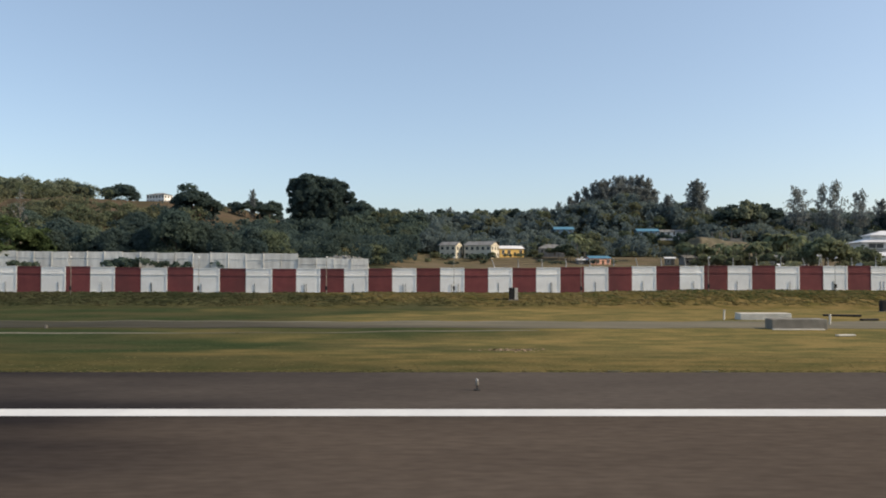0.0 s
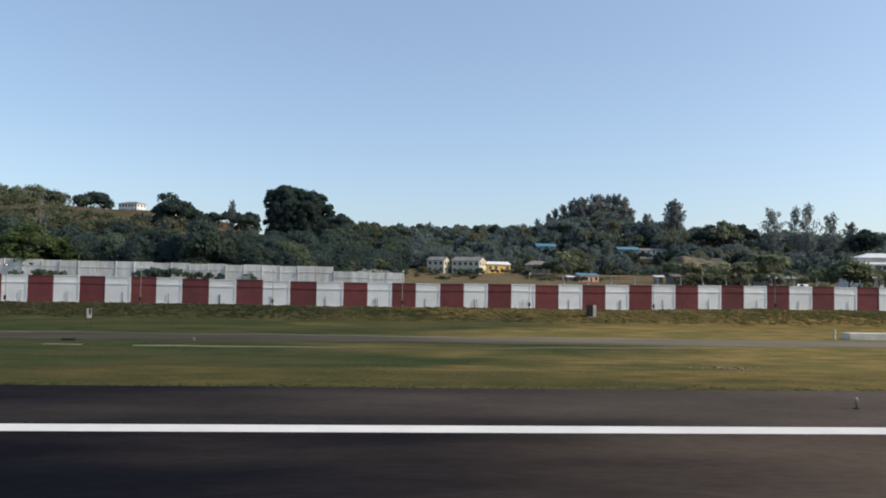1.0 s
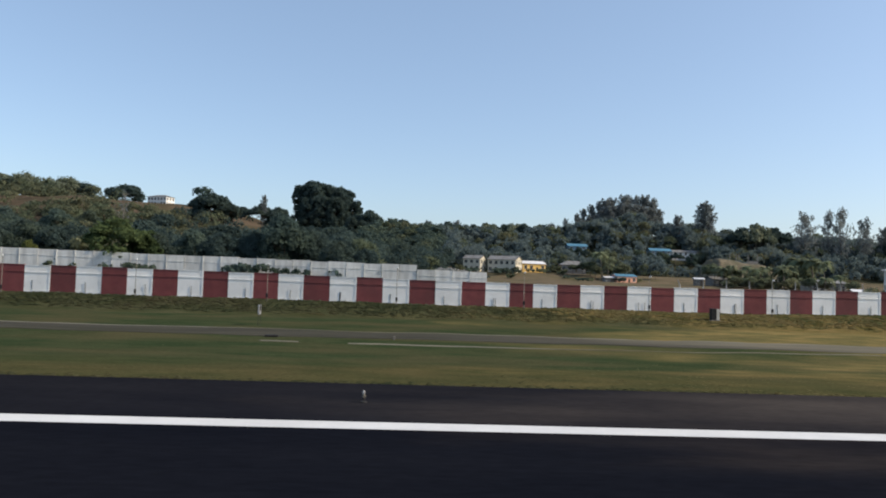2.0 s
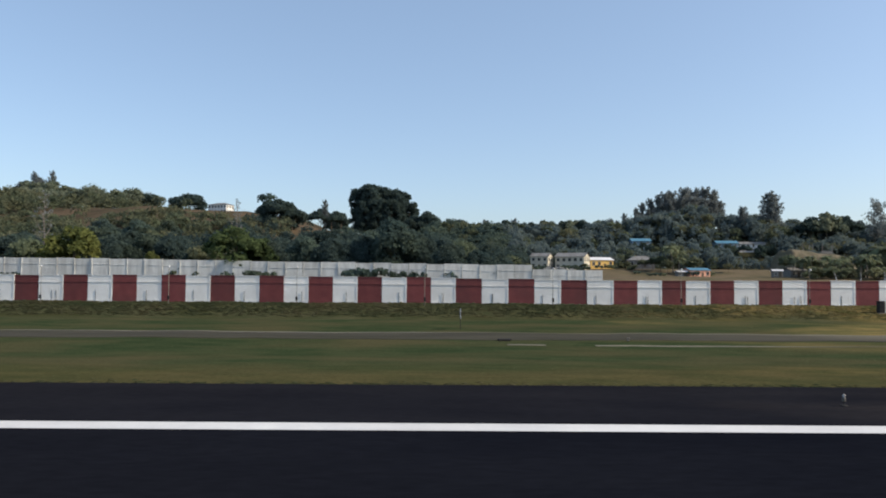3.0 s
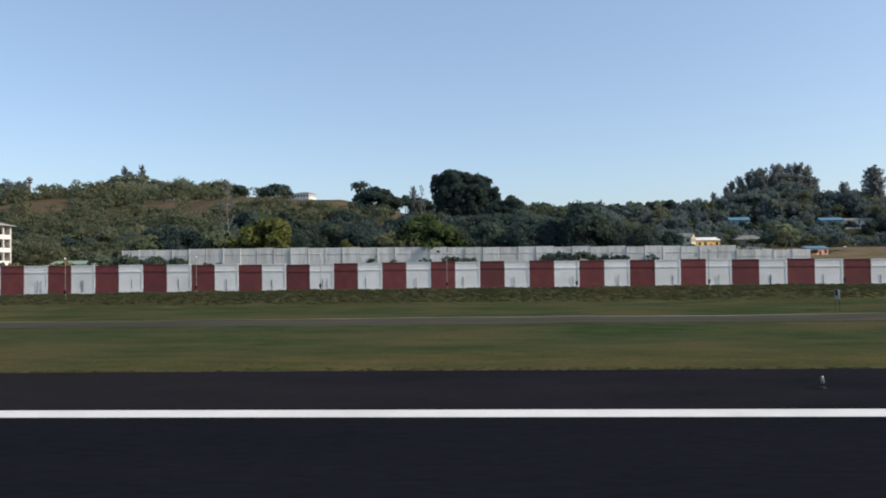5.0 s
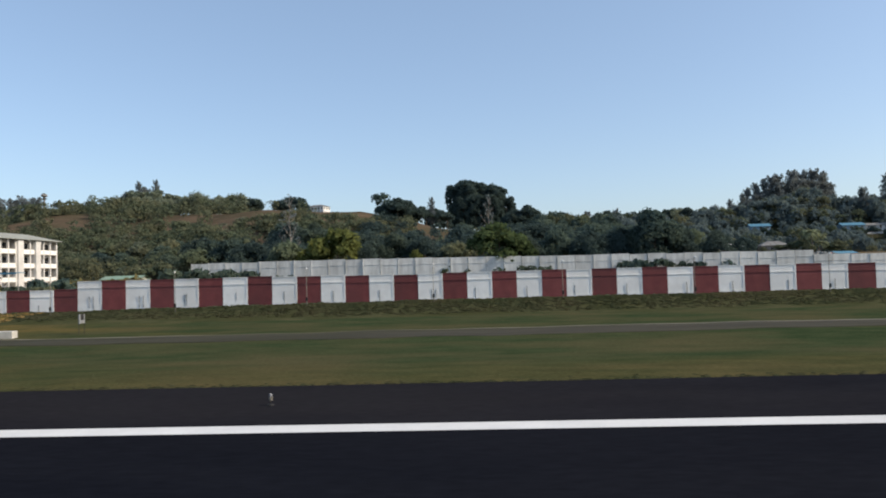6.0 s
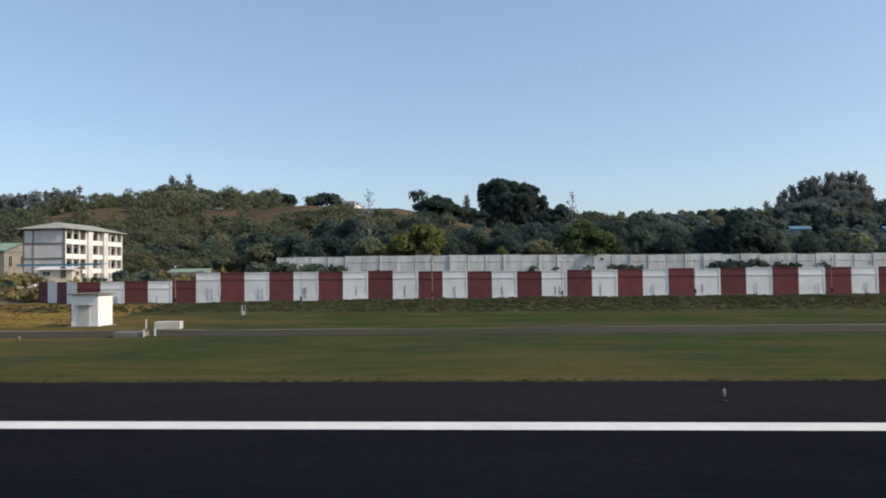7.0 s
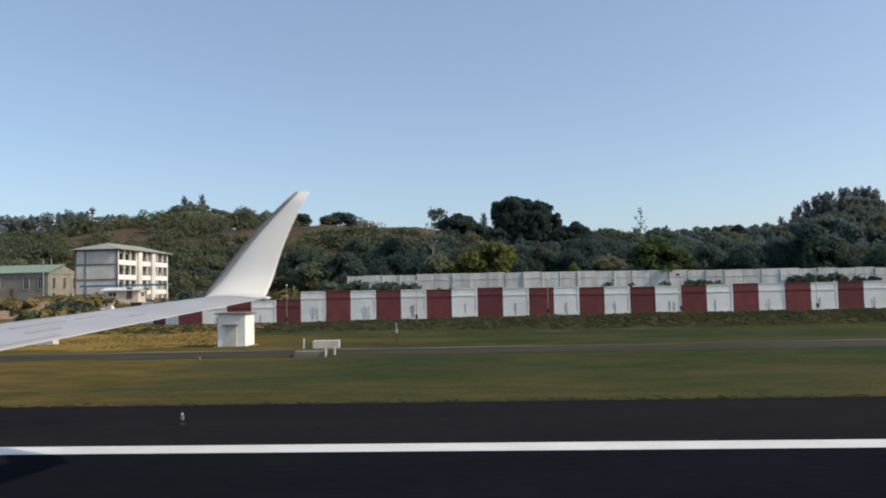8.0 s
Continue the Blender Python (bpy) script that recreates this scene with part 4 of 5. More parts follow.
def grove_tree(seed, h, w, leaf):
    """A huge upright tree, leafy from top to foot, with billowing sides and an uneven top."""
    rs = np.random.RandomState(seed)
    cl = []
    for i in range(46):
        t = 0.10 + 0.84 * (i + rs.uniform(0, 1)) / 46
        wide = min(1.0, 0.55 + 1.1 * t) * math.sqrt(max(0.05, 1 - max(0.0, (t - 0.62) / 0.42) ** 2))
        a, r = 2.4 * i + rs.uniform(-0.5, 0.5), w * 0.36 * wide * math.sqrt(rs.uniform(0.25, 1.0))
        s = w * rs.uniform(0.10, 0.17)
        cl.append((r * math.cos(a), r * math.sin(a), min(h * t, h - s * rs.uniform(0.9, 1.6)), s, s, s * rs.uniform(0.9, 1.35)))
    return limbs(rs, h * 0.85, h * 0.02, 9, w * 0.34), quads("crown", clump_cloud(rs, cl, 1.0, 0.8), leaf)


def casuarina(seed, h, w, leaf, gappy=0.6):
    """A tall feathery tree: plumes of fine sprays that rise along upswept limbs, with sky between them."""
    rs = np.random.RandomState(seed)
    Q = []
    n = 30
    for i in range(n):
        t = 0.22 + 0.78 * i / (n - 1)
        a = 2.4 * i + rs.uniform(-0.6, 0.6)
        L = w * 0.5 * math.sin(math.pi * (0.22 + 0.66 * t)) * rs.uniform(0.55, 1.15)
        base = np.array((0, 0, h * (t - 0.14)))
        tip = np.array((math.cos(a) * L, math.sin(a) * L, h * min(1.0, t + rs.uniform(-0.02, 0.06))))
        for s in range(5):
            f = 0.25 + 0.75 * s / 4 + rs.uniform(-0.06, 0.06)
            p = base + (tip - base) * f
            rr = w * 0.095 * rs.uniform(0.6, 1.2) * (1.15 - 0.4 * f)
            Q.append(clump_cloud(rs, [(*p, rr, rr, rr * 1.9)], gappy * 2.4, 0.42, fill=False, droop=0.5, aspect=2.8))
    return limbs(rs, h * 0.97, max(0.12, h * 0.014), 16, w * 0.42, 0.25, PALEBARK), quads("crown", np.concatenate(Q), leaf)


def twig_tree(seed, h, w):
    """A thin leafless tree: a slender trunk, rising limbs that fork into twigs, and a few last leaves."""
    rs = np.random.RandomState(seed)
    vf = [tube([(0, 0, -0.5), (0.1, 0, h * 0.4), (-0.1, 0.1, h * 0.75), (0.0, 0.0, h)], [0.17, 0.13, 0.07, 0.02], 6)]
    Q = []
    for i in range(15):
        t = 0.38 + 0.58 * i / 14
        a, L = 2.4 * i, w * (1.1 - t) * rs.uniform(0.7, 1.2)
        p = Vector((0, 0, h * t))
        e = p + Vector((math.cos(a) * L, math.sin(a) * L, L * rs.uniform(0.9, 1.5)))
        vf.append(tube([p, (p + e) / 2 + Vector((0, 0, -0.1 * L)), e], [0.06, 0.04, 0.015], 4))
        for j in range(4):
            f = rs.uniform(0.4, 1.0)
            q = p + (e - p) * f
            g = q + Vector((rs.normal(0, 0.35), rs.normal(0, 0.35), rs.uniform(0.5, 1.1))) * (0.35 * L + 0.3)
            vf.append(tube([q, g], [0.025, 0.01], 3))
            Q.append(leaf_quads(rs, np.array([g] * 2) + rs.normal(0, 0.22, (2, 3)), rs.normal(0, 1, (2, 3)), 0.22))
    return mesh_of("trunk", *joined(*vf), PALEBARK), quads("crown", np.concatenate(Q), LEAF_GREY)


def palm(seed, h):
    """A coconut palm: a leaning ringed trunk and arched fronds with leaflets on either side."""
    rs = np.random.RandomState(seed)
    lean = rs.uniform(-0.12, 0.12, 2) * h
    spine = [(lean[0] * t * t, lean[1] * t * t, h * t) for t in np.linspace(0, 1, 7)]
    trunk = mesh_of("trunk", *tube([(0, 0, -0.5), *spine], [0.26, 0.22, 0.18, 0.17, 0.16, 0.15, 0.14, 0.12], 8), PALEBARK)
    top = np.array(spine[-1])
    Q = []
    for i in range(20):
        a = 2.4 * i
        up = rs.uniform(-0.15, 1.0)
        L = rs.uniform(3.2, 4.4)
        out = np.array((math.cos(a), math.sin(a), 0))
        side = np.array((-math.sin(a), math.cos(a), 0))
        prev = None
        for s in range(9):
            f = s / 8
            p = top + out * L * f * (1 - 0.25 * f * f) + np.array((0, 0, L * (up * 0.7 * f - 0.75 * f * f)))
            if prev is not None:
                wd = 0.75 * math.sin(math.pi * (0.12 + 0.85 * f))
                for sg in (1, -1):
                    e = side * sg * wd + np.array((0, 0, -0.4 * wd)) + out * 0.25
                    Q.append([prev, p, p + e, prev + e * 0.9])
            prev = p
    return trunk, quads("crown", np.array(Q), LEAF_PALM)


def shrub(seed, h, w, leaf, size=0.45):
    rs = np.random.RandomState(seed)
    cl = [(w * 0.3 * rs.normal(), w * 0.3 * rs.normal(), h * rs.uniform(0.3, 0.68), w * 0.24, w * 0.24, h * 0.3) for _ in range(7)]
    return limbs(rs, h * 0.55, 0.07, 5, w * 0.3, 0.1), quads("crown", clump_cloud(rs, cl, 2.2, size), leaf)


KINDS = {
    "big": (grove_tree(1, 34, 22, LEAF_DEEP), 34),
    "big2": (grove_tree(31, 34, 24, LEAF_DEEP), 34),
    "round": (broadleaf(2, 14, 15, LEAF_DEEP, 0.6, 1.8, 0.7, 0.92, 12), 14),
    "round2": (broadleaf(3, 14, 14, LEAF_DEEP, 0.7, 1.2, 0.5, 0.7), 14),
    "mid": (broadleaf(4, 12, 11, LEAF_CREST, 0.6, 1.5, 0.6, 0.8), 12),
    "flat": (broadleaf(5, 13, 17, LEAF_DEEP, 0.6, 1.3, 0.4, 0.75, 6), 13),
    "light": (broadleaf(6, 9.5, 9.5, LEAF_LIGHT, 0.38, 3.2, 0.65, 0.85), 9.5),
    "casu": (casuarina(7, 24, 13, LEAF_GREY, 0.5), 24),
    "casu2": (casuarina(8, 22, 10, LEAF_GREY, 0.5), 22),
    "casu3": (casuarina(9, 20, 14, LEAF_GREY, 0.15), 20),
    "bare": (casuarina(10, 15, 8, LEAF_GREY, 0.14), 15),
    "palm": (palm(11, 8), 9.5),
    "palm2": (palm(12, 6.5), 8.0),
    "shrub": (shrub(13, 3.2, 4.2, LEAF_MID), 3.2),
    "shrub2": (shrub(14, 2.6, 4.6, LEAF_DARK), 2.6),
    "green": (broadleaf(18, 9.5, 9.5, LEAF_GREEN, 0.36, 3.2, 0.7, 0.92, 6), 9.5),
    "twig": (twig_tree(41, 15, 3.2), 15),
    "scrub": (shrub(19, 2.4, 4.4, LEAF_DRY), 2.4),
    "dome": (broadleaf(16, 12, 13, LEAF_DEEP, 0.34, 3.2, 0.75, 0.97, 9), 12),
    "dome2": (broadleaf(17, 11, 13, LEAF_DARK, 0.34, 3.2, 0.7, 0.97, 9), 11),
    "olive": (broadleaf(15, 8, 9, LEAF_MID, 0.4, 2.6, 0.6, 0.9), 8),
}
LABEL = {
    "big": ("tree", "huge dark dense tree rising above the ridge"), "big2": ("tree", "huge dark billowing tree leafy down to its foot"), "round": ("tree", "round-crowned dark green tree on the ridge"),
    "round2": ("tree", "uneven dark green broadleaf tree on the slope"), "mid": ("tree", "mid-green broadleaf tree on the hillside, paled for haze"),
    "flat": ("tree", "flat-topped spreading dark tree on the hilltop"), "light": ("tree", "bright yellow-green leafy tree behind the back wall"),
    "casu": ("tree", "tall feathery grey-green casuarina on the ridge"), "casu2": ("tree", "slim feathery casuarina above the tree line"),
    "casu3": ("tree", "open-crowned feathery casuarina with sky showing through"), "bare": ("tree", "thin half-bare tree on the skyline"),
    "palm": ("palm tree", "coconut palm with drooping grey-green fronds"), "palm2": ("palm tree", "short coconut palm with arching fronds"),
    "shrub": ("shrub", "leafy green shrub growing beside the wall"), "shrub2": ("shrub", "dark green shrub in rough grass"),
    "dome": ("tree", "dense dark green domed tree behind the back wall"), "dome2": ("tree", "dense dark domed tree behind the back wall"),
    "green": ("tree", "mid-green leafy tree behind the back wall"), "twig": ("tree", "slender almost leafless pale tree behind the wall"), "scrub": ("shrub", "dry golden-olive scrub bush on rough ground"), "olive": ("tree", "small olive-green tree on the lower slope"),
}
trng = random.Random(8)


def plant(kind, x, y, top=None, h=None, wide=1.0):
    """A tree or shrub of that kind; top: the height of its tip over the runway."""
    (trunk, crown), h0 = KINDS[kind]
    z = height(x, y)
    h = (top - z) if h is None else h
    s = h / h0
    cat, lab = LABEL[kind]
    ob = thing(cat.replace(" ", "_"), pose(x, y, z - 0.1, 0, 0, trng.uniform(0, 360)) @ Matrix.Diagonal((s * wide, s * wide, s, 1)), lab, cat, group=kind + "s" if kind[-1] in "dm" else "")
    part("trunk", trunk, ob)
    part("crown", crown, ob)
    return ob


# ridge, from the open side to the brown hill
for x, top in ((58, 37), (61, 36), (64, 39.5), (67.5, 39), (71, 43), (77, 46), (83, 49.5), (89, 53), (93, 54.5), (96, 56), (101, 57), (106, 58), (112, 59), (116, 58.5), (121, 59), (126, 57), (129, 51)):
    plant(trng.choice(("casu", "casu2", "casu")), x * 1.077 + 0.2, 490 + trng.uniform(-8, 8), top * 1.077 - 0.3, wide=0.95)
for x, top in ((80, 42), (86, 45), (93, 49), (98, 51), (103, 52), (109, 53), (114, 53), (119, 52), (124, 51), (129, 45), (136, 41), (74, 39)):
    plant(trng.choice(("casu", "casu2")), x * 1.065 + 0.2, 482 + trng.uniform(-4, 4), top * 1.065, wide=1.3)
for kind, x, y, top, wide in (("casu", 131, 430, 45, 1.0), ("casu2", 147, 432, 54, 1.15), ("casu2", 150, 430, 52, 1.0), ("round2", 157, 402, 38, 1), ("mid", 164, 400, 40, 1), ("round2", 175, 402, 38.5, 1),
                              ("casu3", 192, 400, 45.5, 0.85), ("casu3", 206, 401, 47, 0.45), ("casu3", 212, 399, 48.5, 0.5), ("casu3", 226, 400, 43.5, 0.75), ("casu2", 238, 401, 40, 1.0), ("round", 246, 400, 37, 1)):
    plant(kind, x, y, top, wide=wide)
for kind, x, y, top, wide in (("round", -54, 490, 47.5, 1.0), ("round", -62, 492, 45, 1.0), ("flat", -32, 492, 42.5, 0.9), ("bare", -15, 490, 41, 1.2), ("round2", -2, 490, 42, 1), ("bare", 4, 492, 42, 1.2),
                              ("round", 15, 490, 40.5, 1), ("round2", 36, 490, 41.5, 1), ("mid", 45, 490, 42, 1), ("round2", 58, 490, 39.5, 1), ("casu3", 67, 488, 42, 1)):
    plant(kind, x, y, top, wide=wide)
for k in range(14):
    plant(trng.choice(("round", "round2", "mid", "round")), -66 + 9.6 * k + trng.uniform(-3, 3), 484 + trng.uniform(-6, 6), 38.5 + trng.uniform(-1.5, 3.5), wide=trng.uniform(0.7, 1.0))
for kind, x, y, top in (("big", -101, 521, 66.5), ("big2", -93, 516, 69), ("big", -83, 521, 67), ("big2", -75, 518, 65), ("big", -67, 516, 56), ("big2", -88, 508, 58), ("big", -97, 508, 56), ("big2", -79, 508, 57)):
    plant(kind, x, y, top, wide=0.95)
plant("casu2", -114, 440, 49, wide=0.7)
for x, y, top in ((-117, 436, 41.5), (-110, 441, 41), (-122, 440, 40.5), (-105, 446, 41)):
    plant("round2", x, y, top, wide=1.0)
for x, y, top in ((-116, 500, 48), (-108, 468, 41), (-116, 478, 43), (-63, 498, 45)):
    plant("round", x, y, top, wide=1.1)
for kind, x, y, top, wide in (("flat", -136, 482, 46, 0.9), ("round2", -123, 480, 48, 1), ("round", -132.5, 372, 40, 1.2), ("round", -126, 370, 42.5, 1.25), ("round", -119.5, 373, 39.5, 1.1),
                              ("flat", -209, 480, 57.5, 1.15), ("flat", -237, 482, 57.5, 1.25), ("round2", -254, 518, 61, 1.1)):
    plant(kind, x, y, top, wide=wide)
for kind, x, y, top in (("casu2", -325, 507, 74), ("casu2", -312, 505, 74.5), ("mid", -348, 500, 59), ("mid", -339, 503, 62), ("casu3", -330, 500, 66), ("mid", -318, 498, 66), ("mid", -303, 505, 65), ("mid", -295, 500, 63),
                        ("mid", -287, 505, 60.5), ("mid", -279, 502, 58.5), ("bare", -435, 482, 63), ("bare", -427, 480, 61), ("bare", -419, 481, 63), ("bare", -408, 478, 61), ("bare", -399, 480, 64), ("bare", -390, 481, 62), ("bare", -368, 480, 62), ("bare", -362, 482, 58), ("bare", -385, 482, 65), ("bare", -355, 482, 60), ("casu3", -412, 484, 65), ("casu3", -395, 484, 66), ("casu3", -444, 484, 64), ("casu3", -428, 484, 63), ("casu3", -459, 484, 66), ("casu3", -475, 484, 63), ("casu", -403, 486, 63), ("casu", -436, 486, 62), ("casu3", -350, 486, 61), ("casu", -319, 503, 69), ("mid", -310, 503, 68), ("mid", -327, 503, 68)):
    plant(kind, x, y, top - 3.2 * ease(-335, -360, x), wide=0.6 if top > 73.9 else 1.2)
# the odd skyline mast with a bushy head
mast = thing("water_mast", pose(-376, 477, 44.5), "slender dark mast with a broad head on the skyline", "mast")
part("pole", mesh_of("pole", *tube([(0, 0, -1), (0, 0, 8), (0.2, 0, 16.5)], [0.9, 0.75, 0.6], 8), GREYWALL), mast)
part("head", mesh_of("head", *tube([(0.2, 0, 15.6), (0.2, 0, 16.4), (0.1, 0, 18.2), (0.3, 0, 19.4), (0.2, 0, 20.0)], [0.7, 1.9, 2.3, 1.7, 0.9], 10), GREYWALL), mast, "bushy dark head")

# behind the back wall
plant("twig", -121, 145, 19.9, wide=1.0)
plant("twig", -81.7, 140, 18.0, wide=1.0)
plant("light", -95.0, 133, 8.4, wide=0.55)
for kind, x, y, top, wide in (("dome", -135.6, 200, 19.5, 0.75), ("dome2", -146, 180, 13.8, 1.0), ("olive", -153, 178, 12.0, 1.1), ("dome", -141, 214, 17.5, 0.9), ("dome2", -160, 205, 15.0, 1.0), ("dome", -168, 220, 17.0, 1.0)):
    plant(kind, x, y, top, wide=wide)
for k in range(46):
    x, y = -132 - 4.4 * k + trng.uniform(-4, 4), trng.uniform(228, 288)
    plant(trng.choice(("dome", "dome2", "olive", "dome2", "mid")), x, y, h=trng.uniform(7, 11), wide=trng.uniform(0.8, 1.15))
plant("light", -109.6, 134, 12.9, wide=1.05)
plant("light", -114.5, 138, 10.6, wide=1.1)
plant("olive", -119.5, 137, 11.0, wide=0.9)
plant("green", -80.0, 134, 12.9, wide=1.15)
plant("green", -76.2, 138, 11.0, wide=0.9)
plant("olive", -88.0, 140, 10.0, wide=1.0)
for kind, x, y, top, wide in (("dome2", -51.5, 138, 14.6, 0.85), ("dome", -47.5, 140, 12.4, 0.8), ("dome", -41.5, 135, 10.3, 0.85), ("dome", -36.5, 136, 9.0, 0.85), ("dome", -57.5, 141, 12.0, 0.9), ("dome", -63.5, 139, 11.2, 0.95),
                              ("dome2", -69.0, 142, 11.6, 0.9), ("dome", -75.0, 140, 11.0, 0.95), ("dome", -94.0, 141, 11.4, 0.95), ("dome2", -100.0, 143, 11.8, 0.9), ("dome", -104.5, 141, 10.6, 0.9), ("dome", -122.0, 142, 10.8, 0.9), ("dome", -128.5, 144, 11.4, 1.0),
                              ("dome", -43.0, 160, 12.6, 1.0), ("dome2", -58.0, 165, 14.0, 1.1), ("dome", -71.0, 172, 15.0, 1.1), ("dome", -88.0, 168, 15.0, 1.1), ("dome", -112.0, 165, 14.0, 1.1), ("dome2", -124.0, 176, 15.5, 1.1)):
    plant(kind, x, y, top, wide=wide)
for k in range(20):
    plant(("palm", "palm2", "palm")[k % 3], 97 + 2.2 * k + trng.uniform(-1, 1), 290 + trng.uniform(-9, 9), 16.0 + 2.5 * math.sin(0.6 + k * 0.4) - 5.0 * ease(8, 3, k) + trng.uniform(-2.2, 1.5), wide=0.95)
for k in range(9):
    plant(trng.choice(("olive", "olive", "shrub")), 98 + 5.2 * k + trng.uniform(-2, 2), 302 + trng.uniform(-4, 6), 11.5 + trng.uniform(-1.5, 3.0))
for k in range(16):
    plant(trng.choice(("shrub", "olive", "shrub")), 96 + 2.9 * k + trng.uniform(-2, 2), 281 + trng.uniform(-4, 4), h=trng.uniform(2.5, 5.5), wide=1.3)
for kind, x, y, top, wide in (("olive", 63.5, 126, 9.4, 1.05), ("olive", 60.0, 128, 7.6, 0.9), ("olive", 67.0, 128, 8.0, 1.0), ("shrub", 56, 124, 5.2, 1.2), ("shrub", 71, 125, 5.4, 1.2), ("olive", 78, 140, 8.0, 1.0),
                              ("olive", 100.5, 231, 8.2, 1.0), ("olive", 106.0, 233, 7.0, 1.1), ("palm", 110.5, 230, 10.0, 1), ("olive", 115.5, 232, 7.4, 1.1), ("palm2", 104.0, 229, 9.0, 1), ("palm", 59.5, 330, 19.5, 1), ("palm", 63.0, 333, 17.5, 1), ("palm2", 61, 326, 14, 1), ("olive", 66, 328, 11.5, 1), ("olive", 55, 324, 12, 1), ("olive", 66, 322, 13.5, 1), ("shrub2", 14, 334, 9.5, 1.4), ("shrub2", 19, 333, 9.0, 1.4), ("olive", 41, 338, 11.5, 1)):
    plant(kind, x, y, top, wide=wide)
# trees that hide the lower walls of the hillside houses
for x, y, top in ((103, 394, 21.6), (107, 391, 21.8), (111.5, 394, 21.4), (116, 392, 22.0), (120, 395, 21.2), (125, 392, 21.7), (129, 394, 21.5), (133.5, 396, 22.2), (61, 404, 22.8), (65.5, 403, 23.2), (70, 404, 22.6)):
    plant("dome2" if int(x) % 2 else "round2", x, y, top, wide=0.8)
for x, y, h, kind in ((21.5, 337, 3.4, "olive"), (1.5, 336, 2.6, "shrub2"), (-4.5, 338, 3.2, "shrub"), (43.5, 336, 3.0, "shrub"), (51.5, 334, 6.5, "olive"), (55.5, 335, 7.0, "olive"), (48.0, 338, 5.0, "olive"), (72, 318, 2.2, "shrub"), (84, 330, 4.5, "olive")):
    plant(kind, x, y, h=h, wide=1.2)
for k in range(30):
    x, y = trng.uniform(-8, 150), trng.uniform(300, 352)
    plant(trng.choice(("shrub", "shrub2")), x, y, h=trng.uniform(1.0, 2.6))
for k in range(26):
    x = trng.uniform(-135, -30)
    plant(trng.choice(("shrub", "shrub2", "shrub")), x, 130.6 + trng.uniform(0, 3), h=trng.uniform(1.6, 2.9))
for x, w, h in ((-57.6, 1.1, 2.2), (-55.0, 1.0, 2.5), (-50.5, 0.7, 1.9), (-46.8, 0.8, 1.8), (-75.5, 0.8, 1.9), (-72.5, 0.6, 1.7), (-117.5, 0.8, 1.9), (-124.0, 0.7, 2.9), (-127.5, 0.8, 3.6), (-131.0, 0.7, 3.3), (-135.0, 0.9, 4.0)):
    plant("shrub2", x, 127.4, h=h, wide=1.05 * w)
for k in range(105):
    x, y = trng.uniform(-208, -142), 97 + 55 * trng.random() ** 1.3
    plant(trng.choice(("shrub", "shrub2", "scrub", "scrub", "scrub", "scrub")), x, y, h=trng.uniform(1.2, 3.0), wide=1.1)
for k in range(18):
    x, y = trng.uniform(-190, -140), trng.uniform(195, 225)
    plant("olive", x, y, h=trng.uniform(4, 8))


# ---- woods ----
def wood_mask(x, y):
    """How thick the woods stand: thin on the brown hill's shoulder, none round the houses."""
    if y < 356 and x > -67 + 0.206 * y:
        return 0.0
    if y < 225 and x < -135:
        return 0.0
    n = noise.noise((x / 45, y / 30, 9.0))
    wob = 16 * noise.noise((x / 38, y / 38, 5.0)) + 7 * n
    if -128 < x < -97 and y > 338:
        return 0.02
    if -116 < x < -56 and y > 398:
        return 0.0
    if -222 < x < -100 and y + wob > (338 if x < -128 else 380):
        return 0.03
    if -345 < x <= -222 and 350 < y + wob < (430 if x > -258 else 388):
        return 0.12
    if x < -124:
        return 1.0
    for hx, hy, w in ((66, 410, 6), (110, 400, 7), (125, 402, 9)):
        if abs(x - hx) < w and hy - 15 < y < hy + 8:
            return 0.0
    return 1.0


def woods(name, seed, leaf, x0, x1, y0, y1, n, hmin, hmax, size, dens, label, plump=0.36):
    """Woods of uneven crowns that nobody could count, as one sheet of leaf sprays."""
    rs, rr = np.random.RandomState(seed), random.Random(seed)
    Q = []
    for _ in range(n):
        x, y = rr.uniform(x0, x1), rr.uniform(y0, y1)
        if rr.random() > wood_mask(x, y):
            continue
        z, h = height(x, y), rr.uniform(hmin, hmax) * (0.85 + 0.5 * noise.noise((x / 25, y / 25, 2.0)))
        h *= 0.5 if -116 < x < -52 and y > 350 else 1.0       # low scrub before the huge trees
        h *= 0.55 if y < 412 and any(abs(x - hx) < 9 and y > hy - 55 for hx, hy in ((66, 410), (110, 400), (125, 402))) else 1.0
        w = h * plump * rr.uniform(0.8, 1.2)
        cl = [(x, y, z + h * 0.7, w * 0.8, w * 0.8, h * 0.28), (x, y - w * 0.2, z + h * 0.22, w * 0.8, w * 0.8, h * 0.25)]
        for j in range(4):
            a = rr.uniform(0, 6.28)
            cl.append((x + math.cos(a) * w * 0.7, y + math.sin(a) * w * 0.7, z + h * rr.uniform(0.35, 0.75), w * 0.48, w * 0.48, h * 0.19))
        k = min(1.0, y / 430)
        Q.append(clump_cloud(rs, cl, dens / (k * k), size * k * 0.85, inner=0.8, ruffle=0.45))
    tagged(new(name, quads(name, np.concatenate(Q), leaf)), label, "woods", kind="stuff")


